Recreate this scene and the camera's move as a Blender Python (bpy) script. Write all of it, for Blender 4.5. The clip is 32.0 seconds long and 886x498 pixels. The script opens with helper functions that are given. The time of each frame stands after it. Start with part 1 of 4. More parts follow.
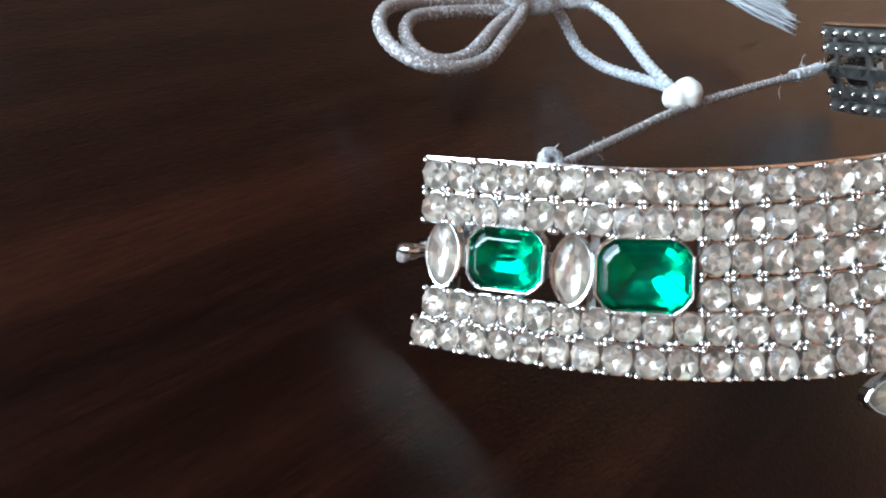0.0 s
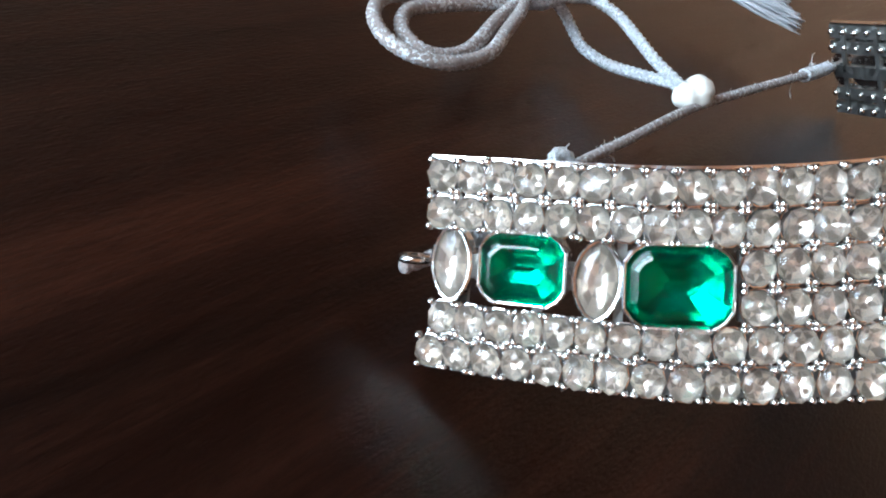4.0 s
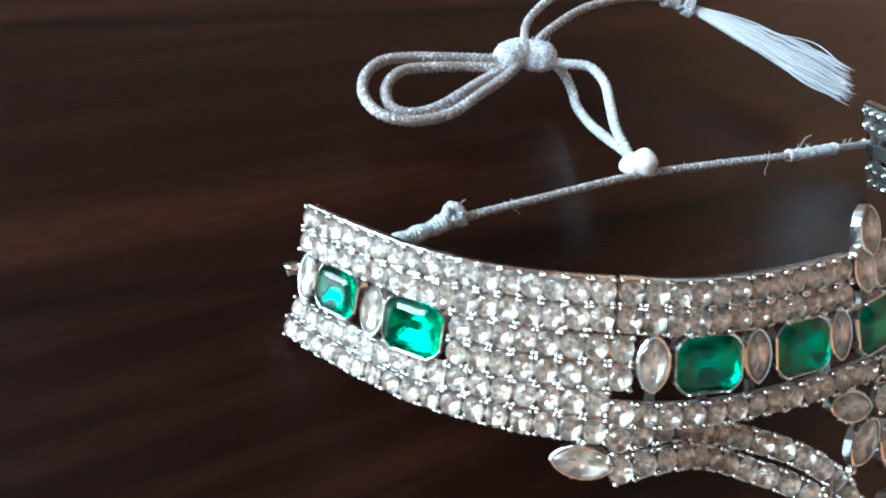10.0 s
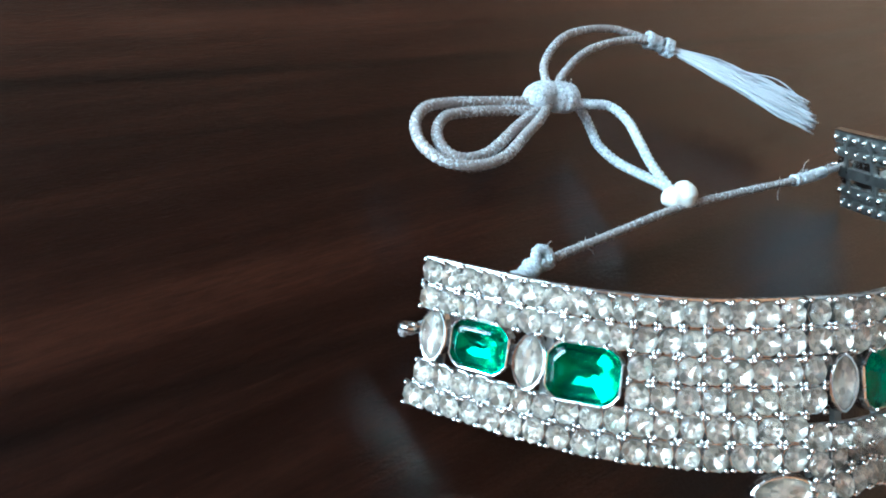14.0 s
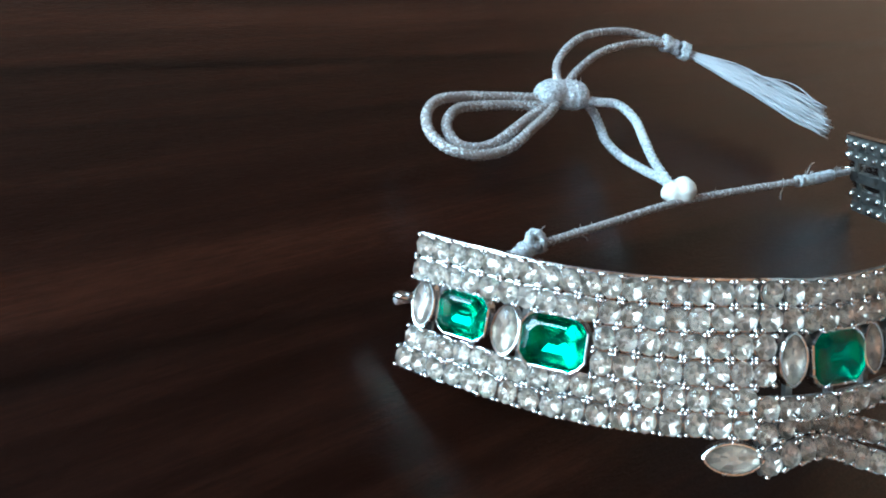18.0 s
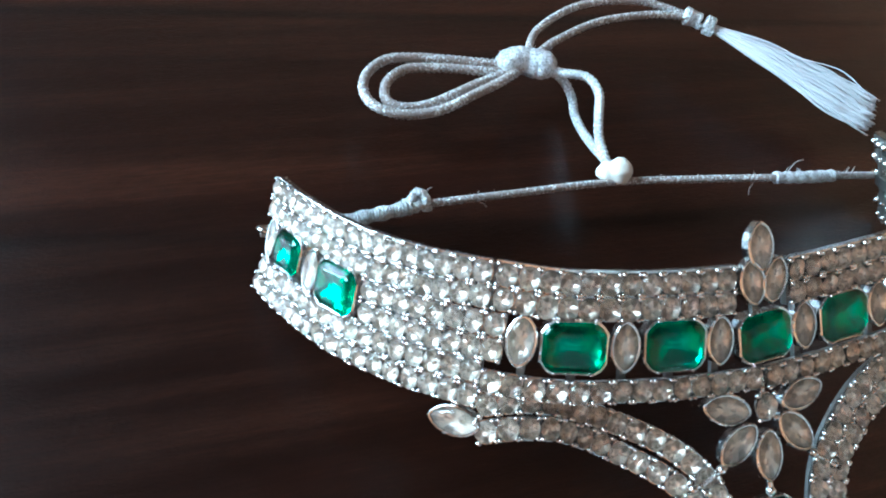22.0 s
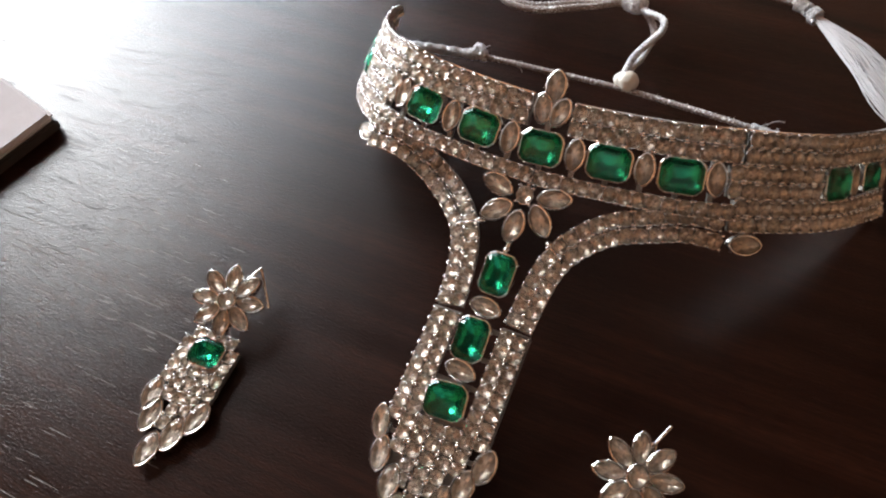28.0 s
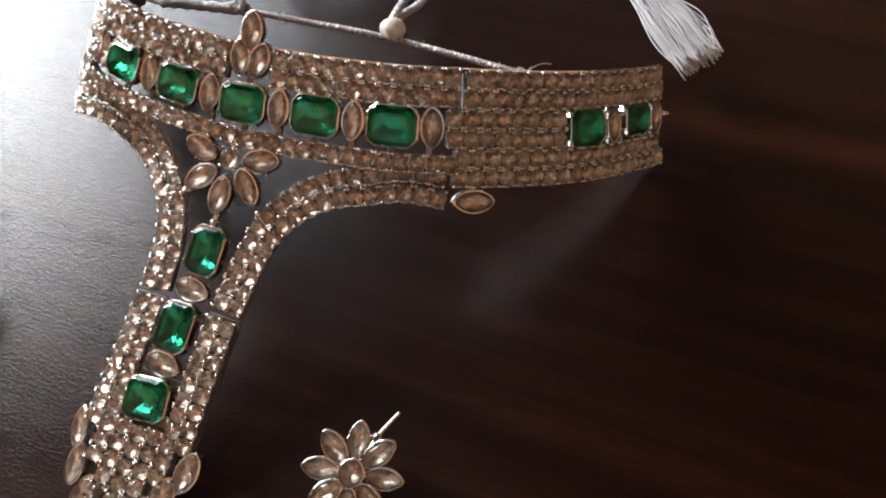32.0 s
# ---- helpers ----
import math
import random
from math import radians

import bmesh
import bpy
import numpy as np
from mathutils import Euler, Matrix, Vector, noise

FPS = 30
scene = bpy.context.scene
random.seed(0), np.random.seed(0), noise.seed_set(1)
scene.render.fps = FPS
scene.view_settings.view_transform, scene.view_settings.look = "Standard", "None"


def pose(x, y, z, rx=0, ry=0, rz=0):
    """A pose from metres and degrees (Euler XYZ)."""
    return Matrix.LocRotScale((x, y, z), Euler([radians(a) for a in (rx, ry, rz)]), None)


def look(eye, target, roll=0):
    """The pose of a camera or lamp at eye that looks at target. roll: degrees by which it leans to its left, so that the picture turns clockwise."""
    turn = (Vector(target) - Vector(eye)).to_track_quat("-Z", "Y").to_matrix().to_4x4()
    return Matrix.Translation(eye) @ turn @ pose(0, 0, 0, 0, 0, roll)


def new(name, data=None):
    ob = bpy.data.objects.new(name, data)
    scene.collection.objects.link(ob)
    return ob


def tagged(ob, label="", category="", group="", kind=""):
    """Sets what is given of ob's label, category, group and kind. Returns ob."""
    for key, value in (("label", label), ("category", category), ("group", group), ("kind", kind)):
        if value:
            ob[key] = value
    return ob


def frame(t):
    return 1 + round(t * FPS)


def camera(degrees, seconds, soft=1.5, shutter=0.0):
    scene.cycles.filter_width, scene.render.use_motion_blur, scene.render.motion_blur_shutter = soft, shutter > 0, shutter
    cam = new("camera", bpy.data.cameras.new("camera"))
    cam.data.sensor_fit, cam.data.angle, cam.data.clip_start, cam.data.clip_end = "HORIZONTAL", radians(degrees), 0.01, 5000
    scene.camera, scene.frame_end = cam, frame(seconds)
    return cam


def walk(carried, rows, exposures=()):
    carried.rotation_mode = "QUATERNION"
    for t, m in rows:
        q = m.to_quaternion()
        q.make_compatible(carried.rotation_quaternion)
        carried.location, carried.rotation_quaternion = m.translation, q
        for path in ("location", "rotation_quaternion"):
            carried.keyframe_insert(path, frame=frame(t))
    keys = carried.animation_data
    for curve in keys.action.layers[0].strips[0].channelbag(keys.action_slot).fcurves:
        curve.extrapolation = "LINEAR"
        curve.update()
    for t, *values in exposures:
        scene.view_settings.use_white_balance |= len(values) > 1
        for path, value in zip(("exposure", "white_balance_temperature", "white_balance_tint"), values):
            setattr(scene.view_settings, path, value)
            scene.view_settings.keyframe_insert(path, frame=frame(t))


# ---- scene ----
cam = camera(59.42, 32.0, soft=2.0, shutter=0.5)
# seconds, place in metres, turn in degrees
PATH = [
    (0, -0.1386, 0.0161, 0.0766, 45.25, -20.51, -44.97),
    (1, -0.1418, 0.0152, 0.0834, 45.03, -19.87, -45.01),
    (2, -0.1387, 0.0188, 0.0769, 44.71, -20.76, -45.19),
    (2.5, -0.1342, 0.0202, 0.0689, 45.78, -21.07, -45.60),
    (5, -0.1338, 0.0213, 0.0701, 46.40, -21.10, -46.40),
    (6, -0.1329, 0.0142, 0.0800, 43.95, -18.93, -42.51),
    (7, -0.1236, 0.0084, 0.0878, 40.95, -18.68, -36.15),
    (8, -0.1144, -0.0055, 0.1079, 35.72, -16.60, -28.49),
    (8.5, -0.1120, -0.0135, 0.1198, 35.66, -14.91, -26.64),
    (9, -0.1055, -0.0162, 0.1229, 35.41, -14.24, -24.65),
    (9.5, -0.1070, -0.0173, 0.1257, 35.14, -14.34, -24.60),
    (10, -0.1100, -0.0157, 0.1257, 35.20, -14.84, -25.17),
    (10.5, -0.1207, -0.0111, 0.1235, 36.51, -15.56, -26.36),
    (11, -0.1275, -0.0079, 0.1196, 37.25, -16.35, -28.04),
    (11.5, -0.1334, -0.0043, 0.1170, 37.99, -17.17, -29.58),
    (12, -0.1359, -0.0003, 0.1113, 39.21, -18.10, -32.13),
    (12.5, -0.1379, 0.0004, 0.1113, 39.55, -18.22, -32.67),
    (13, -0.1400, 0.0033, 0.1107, 41.02, -19.04, -34.47),
    (13.5, -0.1429, 0.0060, 0.1089, 42.31, -19.90, -35.95),
    (14, -0.1443, 0.0088, 0.1042, 43.29, -20.83, -37.11),
    (14.5, -0.1487, 0.0114, 0.1037, 44.96, -21.53, -38.74),
    (16.5, -0.1493, 0.0101, 0.1027, 45.52, -21.22, -39.01),
    (17, -0.1478, 0.0065, 0.1055, 44.34, -20.94, -38.10),
    (17.5, -0.1454, 0.0017, 0.1082, 43.73, -20.58, -36.77),
    (18, -0.1449, -0.0047, 0.1132, 41.95, -19.49, -32.65),
    (18.5, -0.1401, -0.0087, 0.1182, 41.39, -18.65, -29.71),
    (19, -0.1347, -0.0128, 0.1211, 40.29, -18.16, -27.88),
    (19.5, -0.1255, -0.0171, 0.1287, 38.67, -16.32, -25.62),
    (20, -0.1192, -0.0203, 0.1347, 38.38, -15.18, -24.34),
    (20.5, -0.1083, -0.0267, 0.1389, 36.16, -13.62, -21.31),
    (21, -0.0981, -0.0309, 0.1403, 35.31, -12.66, -18.20),
    (21.5, -0.0925, -0.0353, 0.1421, 34.09, -11.71, -15.92),
    (22, -0.0850, -0.0382, 0.1443, 33.06, -10.28, -14.51),
    (22.5, -0.0746, -0.0419, 0.1468, 32.57, -8.62, -11.73),
    (23, -0.0651, -0.0483, 0.1559, 31.51, -6.42, -8.24),
    (23.5, -0.0553, -0.0523, 0.1571, 30.84, -4.65, -5.55),
    (24, -0.0451, -0.0557, 0.1575, 30.16, -2.95, -3.07),
    (24.5, -0.0390, -0.0574, 0.1582, 29.25, -0.91, -0.56),
    (26.5, 0.0105, -0.0952, 0.1865, 31.53, 3.79, 16.42),
    (27, 0.0259, -0.1022, 0.1864, 32.83, 4.98, 19.66),
    (27.5, 0.0339, -0.1145, 0.1856, 32.85, 5.06, 23.45),
    (28, 0.0443, -0.1169, 0.1861, 33.37, 5.62, 25.23),
    (28.5, 0.0591, -0.1092, 0.1879, 34.37, 6.36, 26.15),
    (29, 0.0662, -0.1051, 0.1839, 34.03, 5.84, 24.93),
    (29.5, 0.0745, -0.1025, 0.1751, 33.43, 5.78, 24.42),
    (30, 0.0811, -0.0964, 0.1684, 32.77, 5.75, 23.74),
    (30.5, 0.0831, -0.0943, 0.1634, 32.29, 4.93, 23.04),
    (31, 0.0856, -0.0911, 0.1625, 32.32, 4.76, 22.48),
    (31.5, 0.0889, -0.0883, 0.1600, 32.10, 5.19, 21.88),
    (32, 0.0916, -0.0855, 0.1586, 31.85, 5.60, 21.43),
]
# seconds, stops, kelvin, tint
EXPOSURES = [(0.0, 0.05, 5450, 3), (5.0, 0.0, 5450, 3), (8.0, 0.15, 5450, 4), (9.0, 0.2, 5450, 3), (10.0, 0.42, 5150, -4), (11.0, 0.48, 5050, -6), (14.0, 0.38, 4750, -11), (18.0, 0.08, 4800, -10), (20.0, 0.32, 5000, -7), (22.0, 0.48, 4800, -9), (24.5, 0.85, 4800, -5), (26.5, 0.2, 6750, 14), (29.0, -0.04, 6900, 14), (32.0, 0.0, 6900, 14)]
walk(cam, [(t, pose(x, y, z, rx, ry, rz)) for t, x, y, z, rx, ry, rz in PATH], EXPOSURES)

# ---------------------------------------------------------------- light
ROOM = pose(0, 0, 0, 0, 0, 168)          # the room's x axis points to its window
WIN = dict(x=1.35, y0=-1.15, y1=0.04, z0=0.05, z1=1.24)
CURTAIN = -0.53                          # the window is curtained from here to its y0

world = bpy.data.worlds.new("sky")
scene.world = world
world.use_nodes = True
wn = world.node_tree
sky = wn.nodes.new("ShaderNodeTexSky")
sky.sky_type, sky.sun_disc = "NISHITA", False
sky.sun_elevation, sky.sun_rotation = radians(40), radians(100)
wn.links.new(sky.outputs[0], wn.nodes["Background"].inputs[0])
wn.nodes["Background"].inputs[1].default_value = 0.1

lamp = bpy.data.lights.new("window_light", "AREA")
lamp.shape, lamp.size, lamp.size_y = "RECTANGLE", WIN["y1"] - WIN["y0"], WIN["z1"] - WIN["z0"]
lamp.energy, lamp.color = 103.0, (0.86, 0.945, 1.0)
window_light = new("window_light", lamp)
wc = Vector((WIN["x"] + 0.035, (WIN["y0"] + WIN["y1"]) / 2, (WIN["z0"] + WIN["z1"]) / 2))
window_light.matrix_world = ROOM @ look(wc, wc + Vector((-1, 0, 0)))

# ---------------------------------------------------------------- materials


def material(name, color, rough=0.5, metal=0.0, **more):
    m = bpy.data.materials.new(name)
    m.use_nodes = True
    b = m.node_tree.nodes["Principled BSDF"]
    b.inputs["Base Color"].default_value = (*color, 1)
    b.inputs["Roughness"].default_value = rough
    b.inputs["Metallic"].default_value = metal
    for key, value in more.items():
        b.inputs[key.replace("_", " ")].default_value = value
    return m


def nodes_of(m):
    t = m.node_tree
    return t, t.nodes, t.links, t.nodes["Principled BSDF"]


def ramp(n, stops):
    r = n.new("ShaderNodeValToRGB")
    while len(r.color_ramp.elements) < len(stops):
        r.color_ramp.elements.new(0.5)
    for e, (p, c) in zip(r.color_ramp.elements, stops):
        e.position, e.color = p, (*c, 1) if len(c) == 3 else c
    return r


def coords(n, l, scale, turn=0.0):
    c = n.new("ShaderNodeTexCoord")
    m = n.new("ShaderNodeMapping")
    m.inputs["Scale"].default_value = scale
    m.inputs["Rotation"].default_value = (0, 0, turn)
    l.new(c.outputs["Object"], m.inputs["Vector"])
    return m


def noise_tex(n, l, vec, scale, detail=4, rough=0.6):
    x = n.new("ShaderNodeTexNoise")
    x.inputs["Scale"].default_value, x.inputs["Detail"].default_value, x.inputs["Roughness"].default_value = scale, detail, rough
    l.new(vec.outputs[0], x.inputs["Vector"])
    return x


def math_node(n, l, op, a, b):
    m = n.new("ShaderNodeMath")
    m.operation = op
    for i, v in enumerate((a, b)):
        if isinstance(v, (int, float)):
            m.inputs[i].default_value = v
        else:
            l.new(v, m.inputs[i])
    return m


def bumped(m, height, strength, distance):
    t, n, l, b = nodes_of(m)
    x = n.new("ShaderNodeBump")
    x.inputs["Strength"].default_value, x.inputs["Distance"].default_value = strength, distance
    l.new(height, x.inputs["Height"])
    l.new(x.outputs[0], b.inputs["Normal"])
    return x


def wood_material():
    m = material("dark_walnut_veneer", (0.02, 0.01, 0.006), 0.4)
    t, n, l, b = nodes_of(m)
    turn = radians(4.5)
    broad = noise_tex(n, l, coords(n, l, (3.0, 70, 1), turn), 1.6, 3, 0.5)
    streak = noise_tex(n, l, coords(n, l, (9, 420, 1), turn), 1.5, 4, 0.62)
    fine = noise_tex(n, l, coords(n, l, (40, 2200, 1), turn), 1.5, 3, 0.7)
    dash = noise_tex(n, l, coords(n, l, (130, 1000, 1), turn), 1.5, 2, 0.5)
    wide = math_node(n, l, "MULTIPLY", broad.outputs[0], 0.60)
    short = math_node(n, l, "MULTIPLY_ADD", dash.outputs[0], 0.24)
    l.new(wide.outputs[0], short.inputs[2])
    mix = math_node(n, l, "MULTIPLY_ADD", streak.outputs[0], 0.24)
    l.new(short.outputs[0], mix.inputs[2])
    mix2 = math_node(n, l, "MULTIPLY_ADD", fine.outputs[0], 0.26)
    l.new(mix.outputs[0], mix2.inputs[2])
    r = ramp(n, [(0.43, (0.0060, 0.0017, 0.0009)), (0.635, (0.0118, 0.0033, 0.0016)), (0.79, (0.024, 0.0071, 0.0034)), (0.87, (0.032, 0.0100, 0.0049))])
    half = math_node(n, l, "MULTIPLY", mix2.outputs[0], 0.97)
    l.new(half.outputs[0], r.inputs[0])
    # the veneer's figure: dark veins and paler bands across the grain, in metres along it
    place_v = coords(n, l, (1, 1, 1), radians(4))
    sway = noise_tex(n, l, coords(n, l, (9, 30, 1), turn), 1.0, 2, 0.5)
    axes = n.new("ShaderNodeSeparateXYZ")
    l.new(place_v.outputs[0], axes.inputs[0])
    bend = math_node(n, l, "MULTIPLY_ADD", sway.outputs[0], 0.006)
    l.new(axes.outputs["Y"], bend.inputs[2])
    far = n.new("ShaderNodeMapRange")
    far.inputs["From Min"].default_value, far.inputs["From Max"].default_value = -0.147, 0.203
    l.new(bend.outputs[0], far.inputs["Value"])
    # the first four stops set a level, not figure: paler, then darker
    bands = ((-0.12, 1.25), (-0.02, 1.2), (0.005, 0.85), (0.051, 0.82), (0.0538, 0.42), (0.0552, 0.42), (0.0575, 0.9), (0.062, 1.0), (0.066, 1.55), (0.073, 1.5), (0.078, 1.0),
             (0.1055, 0.95), (0.107, 0.55), (0.1085, 1.0), (0.1225, 1.05), (0.1238, 0.45), (0.1248, 0.45), (0.127, 1.5), (0.16, 1.55), (0.19, 1.2))
    figure = ramp(n, [((v + 0.147) / 0.35, (k / 2,) * 3) for v, k in bands])
    l.new(far.outputs[0], figure.inputs[0])
    level = math_node(n, l, "MULTIPLY", figure.outputs[0], 2.0)
    ground = n.new("ShaderNodeVectorMath")
    ground.operation = "SCALE"
    l.new(r.outputs[0], ground.inputs[0])
    l.new(level.outputs[0], ground.inputs["Scale"])
    # open pores along the grain, short and sparse, their glint painted pale
    pore = noise_tex(n, l, coords(n, l, (95, 1500, 1), turn), 1.0, 1, 0.4)
    area = noise_tex(n, l, coords(n, l, (14, 22, 1), turn), 1.0, 2, 0.5)
    both = math_node(n, l, "MULTIPLY_ADD", area.outputs[0], 0.25)
    l.new(pore.outputs[0], both.inputs[2])
    pr = ramp(n, [(0.836, (0, 0, 0)), (0.852, (1, 1, 1))])
    # the patch beside the earring where more pores show their painted glint
    place = coords(n, l, (1, 1, 1))
    gap = n.new("ShaderNodeVectorMath")
    gap.operation = "DISTANCE"
    gap.inputs[1].default_value = (-0.132, -0.080, 0.75)
    l.new(place.outputs[0], gap.inputs[0])
    near = ramp(n, [(0.045, (1, 1, 1)), (0.07, (0.5, 0.5, 0.5)), (0.10, (0, 0, 0))])
    l.new(gap.outputs["Value"], near.inputs[0])
    glint_patch = math_node(n, l, "MULTIPLY_ADD", near.outputs[0], 0.17)
    l.new(both.outputs[0], glint_patch.inputs[2])
    less = math_node(n, l, "SUBTRACT", glint_patch.outputs[0], 0.15)
    l.new(less.outputs[0], pr.inputs[0])
    c = n.new("ShaderNodeMix")
    c.data_type = "RGBA"
    c.inputs["B"].default_value = (0.15, 0.13, 0.12, 1)
    l.new(pr.outputs[0], c.inputs["Factor"])
    l.new(ground.outputs[0], c.inputs["A"])
    l.new(c.outputs["Result"], b.inputs["Base Color"])
    speck = noise_tex(n, l, coords(n, l, (420, 2600, 1), turn), 1.0, 3, 0.6)
    h = math_node(n, l, "MULTIPLY_ADD", pr.outputs[0], -0.4)
    l.new(speck.outputs[0], h.inputs[2])
    # the varnish lies over a fine leathery grain
    skin = noise_tex(n, l, coords(n, l, (1000, 2100, 1), turn), 1.0, 3, 0.6)
    hs = math_node(n, l, "MULTIPLY_ADD", skin.outputs[0], 1.2)
    l.new(h.outputs[0], hs.inputs[2])
    relief = bumped(m, hs.outputs[0], 0.5, 0.00014)
    l.new(relief.outputs[0], b.inputs["Coat Normal"])
    rr = ramp(n, [(0.3, (0.29,) * 3), (0.7, (0.37,) * 3)])
    l.new(broad.outputs[0], rr.inputs[0])
    dull = math_node(n, l, "MULTIPLY_ADD", pr.outputs[0], 0.08)
    l.new(rr.outputs[0], dull.inputs[2])
    l.new(dull.outputs[0], b.inputs["Roughness"])
    gloss = math_node(n, l, "MULTIPLY_ADD", pr.outputs[0], 0.12)
    gloss.inputs[2].default_value = 0.14
    l.new(gloss.outputs[0], b.inputs["Specular IOR Level"])
    coat = math_node(n, l, "MULTIPLY_ADD", pr.outputs[0], -0.6)
    # fine scratches that break the varnish
    cut = noise_tex(n, l, coords(n, l, (75, 900, 1), turn + 0.05), 1.0, 1, 0.4)
    cr = ramp(n, [(0.635, (0.52,) * 3), (0.665, (0.20,) * 3)])
    l.new(cut.outputs[0], cr.inputs[0])
    l.new(cr.outputs[0], coat.inputs[2])
    coat.use_clamp = True
    l.new(coat.outputs[0], b.inputs["Coat Weight"])
    b.inputs["Coat Roughness"].default_value = 0.12
    return m


def silver_material(name, color, rough):
    m = material(name, color, rough, 1.0)
    t, n, l, b = nodes_of(m)
    v = coords(n, l, (1, 1, 1))
    x = noise_tex(n, l, v, 900, 3)
    r = ramp(n, [(0.3, (rough * 0.6,) * 3), (0.75, (rough * 1.6,) * 3)])
    l.new(x.outputs[0], r.inputs[0])
    l.new(r.outputs[0], b.inputs["Roughness"])
    bumped(m, x.outputs[0], 0.12, 0.0002)
    return m


def gem_material(name, color, ior, rough=0.0):
    m = material(name, color, rough, 0.0, Transmission_Weight=1.0, IOR=ior)
    return m


# Foil whose facets are coloured light and dark at random, a painted sparkle.
def sparkle_foil_material(name, low, high, rough, metal=1.0):
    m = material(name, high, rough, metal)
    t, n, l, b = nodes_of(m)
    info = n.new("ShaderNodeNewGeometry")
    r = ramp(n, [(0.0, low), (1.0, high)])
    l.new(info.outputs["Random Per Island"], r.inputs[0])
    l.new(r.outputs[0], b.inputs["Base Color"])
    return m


def cord_material(name, low, high, glint):
    """Twisted cotton with a share of bright silver filament (glint 0 to 1)."""
    m = material(name, high, 0.7, 0.0, Sheen_Weight=0.2, Sheen_Roughness=0.4)
    t, n, l, b = nodes_of(m)
    v = coords(n, l, (1, 1, 1))
    x = noise_tex(n, l, v, 2600, 3)
    r = ramp(n, [(0.3, low), (0.7, high)])
    l.new(x.outputs[0], r.inputs[0])
    spark = noise_tex(n, l, v, 1500, 2, 0.5)
    far = noise_tex(n, l, v, 120, 2, 0.5)
    both = math_node(n, l, "MULTIPLY_ADD", far.outputs[0], 0.5)
    l.new(spark.outputs[0], both.inputs[2])
    mask = ramp(n, [(0.93 - 0.30 * glint, (0, 0, 0)), (1.0 - 0.28 * glint, (1, 1, 1))])
    l.new(both.outputs[0], mask.inputs[0])
    c = n.new("ShaderNodeMix")
    c.data_type = "RGBA"
    c.inputs["B"].default_value = (0.86, 0.88, 0.90, 1)
    l.new(mask.outputs[0], c.inputs["Factor"])
    l.new(r.outputs[0], c.inputs["A"])
    l.new(c.outputs["Result"], b.inputs["Base Color"])
    metal = math_node(n, l, "MULTIPLY", mask.outputs[0], 0.85)
    l.new(metal.outputs[0], b.inputs["Metallic"])
    rough = math_node(n, l, "MULTIPLY_ADD", mask.outputs[0], -0.40)
    rough.inputs[2].default_value = 0.70
    l.new(rough.outputs[0], b.inputs["Roughness"])
    bumped(m, x.outputs[0], 0.7 + 0.3 * glint, 0.0004 + 0.0004 * glint)
    return m


def plaster_material(name, color, scale=9):
    m = material(name, color, 0.85)
    t, n, l, b = nodes_of(m)
    v = coords(n, l, (1, 1, 1))
    x = noise_tex(n, l, v, scale, 5)
    r = ramp(n, [(0.3, tuple(c * 0.86 for c in color)), (0.75, color)])
    l.new(x.outputs[0], r.inputs[0])
    l.new(r.outputs[0], b.inputs["Base Color"])
    bumped(m, x.outputs[0], 0.2, 0.004)
    return m


WOOD = wood_material()
SILVER = silver_material("bright_rhodium_silver", (0.72, 0.70, 0.67), 0.2)
# Dull silver of the backs; its dark tone also paints shade between the stones.
DARK_SILVER = silver_material("dull_silver_gap_shade", (0.30, 0.29, 0.27), 0.45)
CRYSTAL = gem_material("clear_crystal", (0.97, 0.97, 0.97), 1.50)
CRYSTAL_FOIL = sparkle_foil_material("champagne_foil_painted_sparkle", (0.38, 0.325, 0.265), (0.90, 0.785, 0.65), 0.28, 0.7)
EMERALD = gem_material("green_glass", (0.032, 0.57, 0.40), 1.44)
EMERALD_FOIL = sparkle_foil_material("green_foil_painted_sparkle", (0.15, 0.50, 0.38), (0.27, 0.74, 0.57), 0.20)
CORD = cord_material("pale_cotton_cord", (0.19, 0.150, 0.135), (0.43, 0.36, 0.325), 0.40)
ZARI_CORD = cord_material("silver_shot_cord", (0.30, 0.30, 0.30), (0.62, 0.63, 0.64), 0.85)
ZARI = cord_material("silver_thread_wrap", (0.40, 0.39, 0.38), (0.72, 0.71, 0.70), 0.9)
BEAD = material("cream_resin", (0.80, 0.76, 0.68), 0.32)
TASSEL = material("white_silk_thread", (0.60, 0.60, 0.62), 0.45, 0.0, Sheen_Weight=0.3)
# Paints of the unseen room, each chosen for its reflections in stones and table.
WALL = plaster_material("beige_wall_paint", (0.66, 0.36, 0.20))
WARM_WALL = plaster_material("tan_wall_paint", (0.72, 0.33, 0.16))
PALE_WALL = plaster_material("white_reflector_paint", (0.62, 0.62, 0.60))
DARK_WALL = plaster_material("brown_unseen_wall_paint", (0.38, 0.26, 0.18))
CEILING = plaster_material("dark_unseen_ceiling", (0.065, 0.037, 0.025))
FLOOR = plaster_material("brown_floor", (0.12, 0.09, 0.07), 5)
SHEER = bpy.data.materials.new("sheer_grey_cloth")
SHEER.use_nodes = True
st = SHEER.node_tree
st.nodes.remove(st.nodes["Principled BSDF"])
st_thin, st_face, st_mix = st.nodes.new("ShaderNodeBsdfTranslucent"), st.nodes.new("ShaderNodeBsdfDiffuse"), st.nodes.new("ShaderNodeMixShader")
st_thin.inputs[0].default_value, st_face.inputs[0].default_value = (0.80, 0.84, 0.90, 1), (0.5, 0.51, 0.53, 1)
st_mix.inputs[0].default_value = 0.35
st.links.new(st_thin.outputs[0], st_mix.inputs[1])
st.links.new(st_face.outputs[0], st_mix.inputs[2])
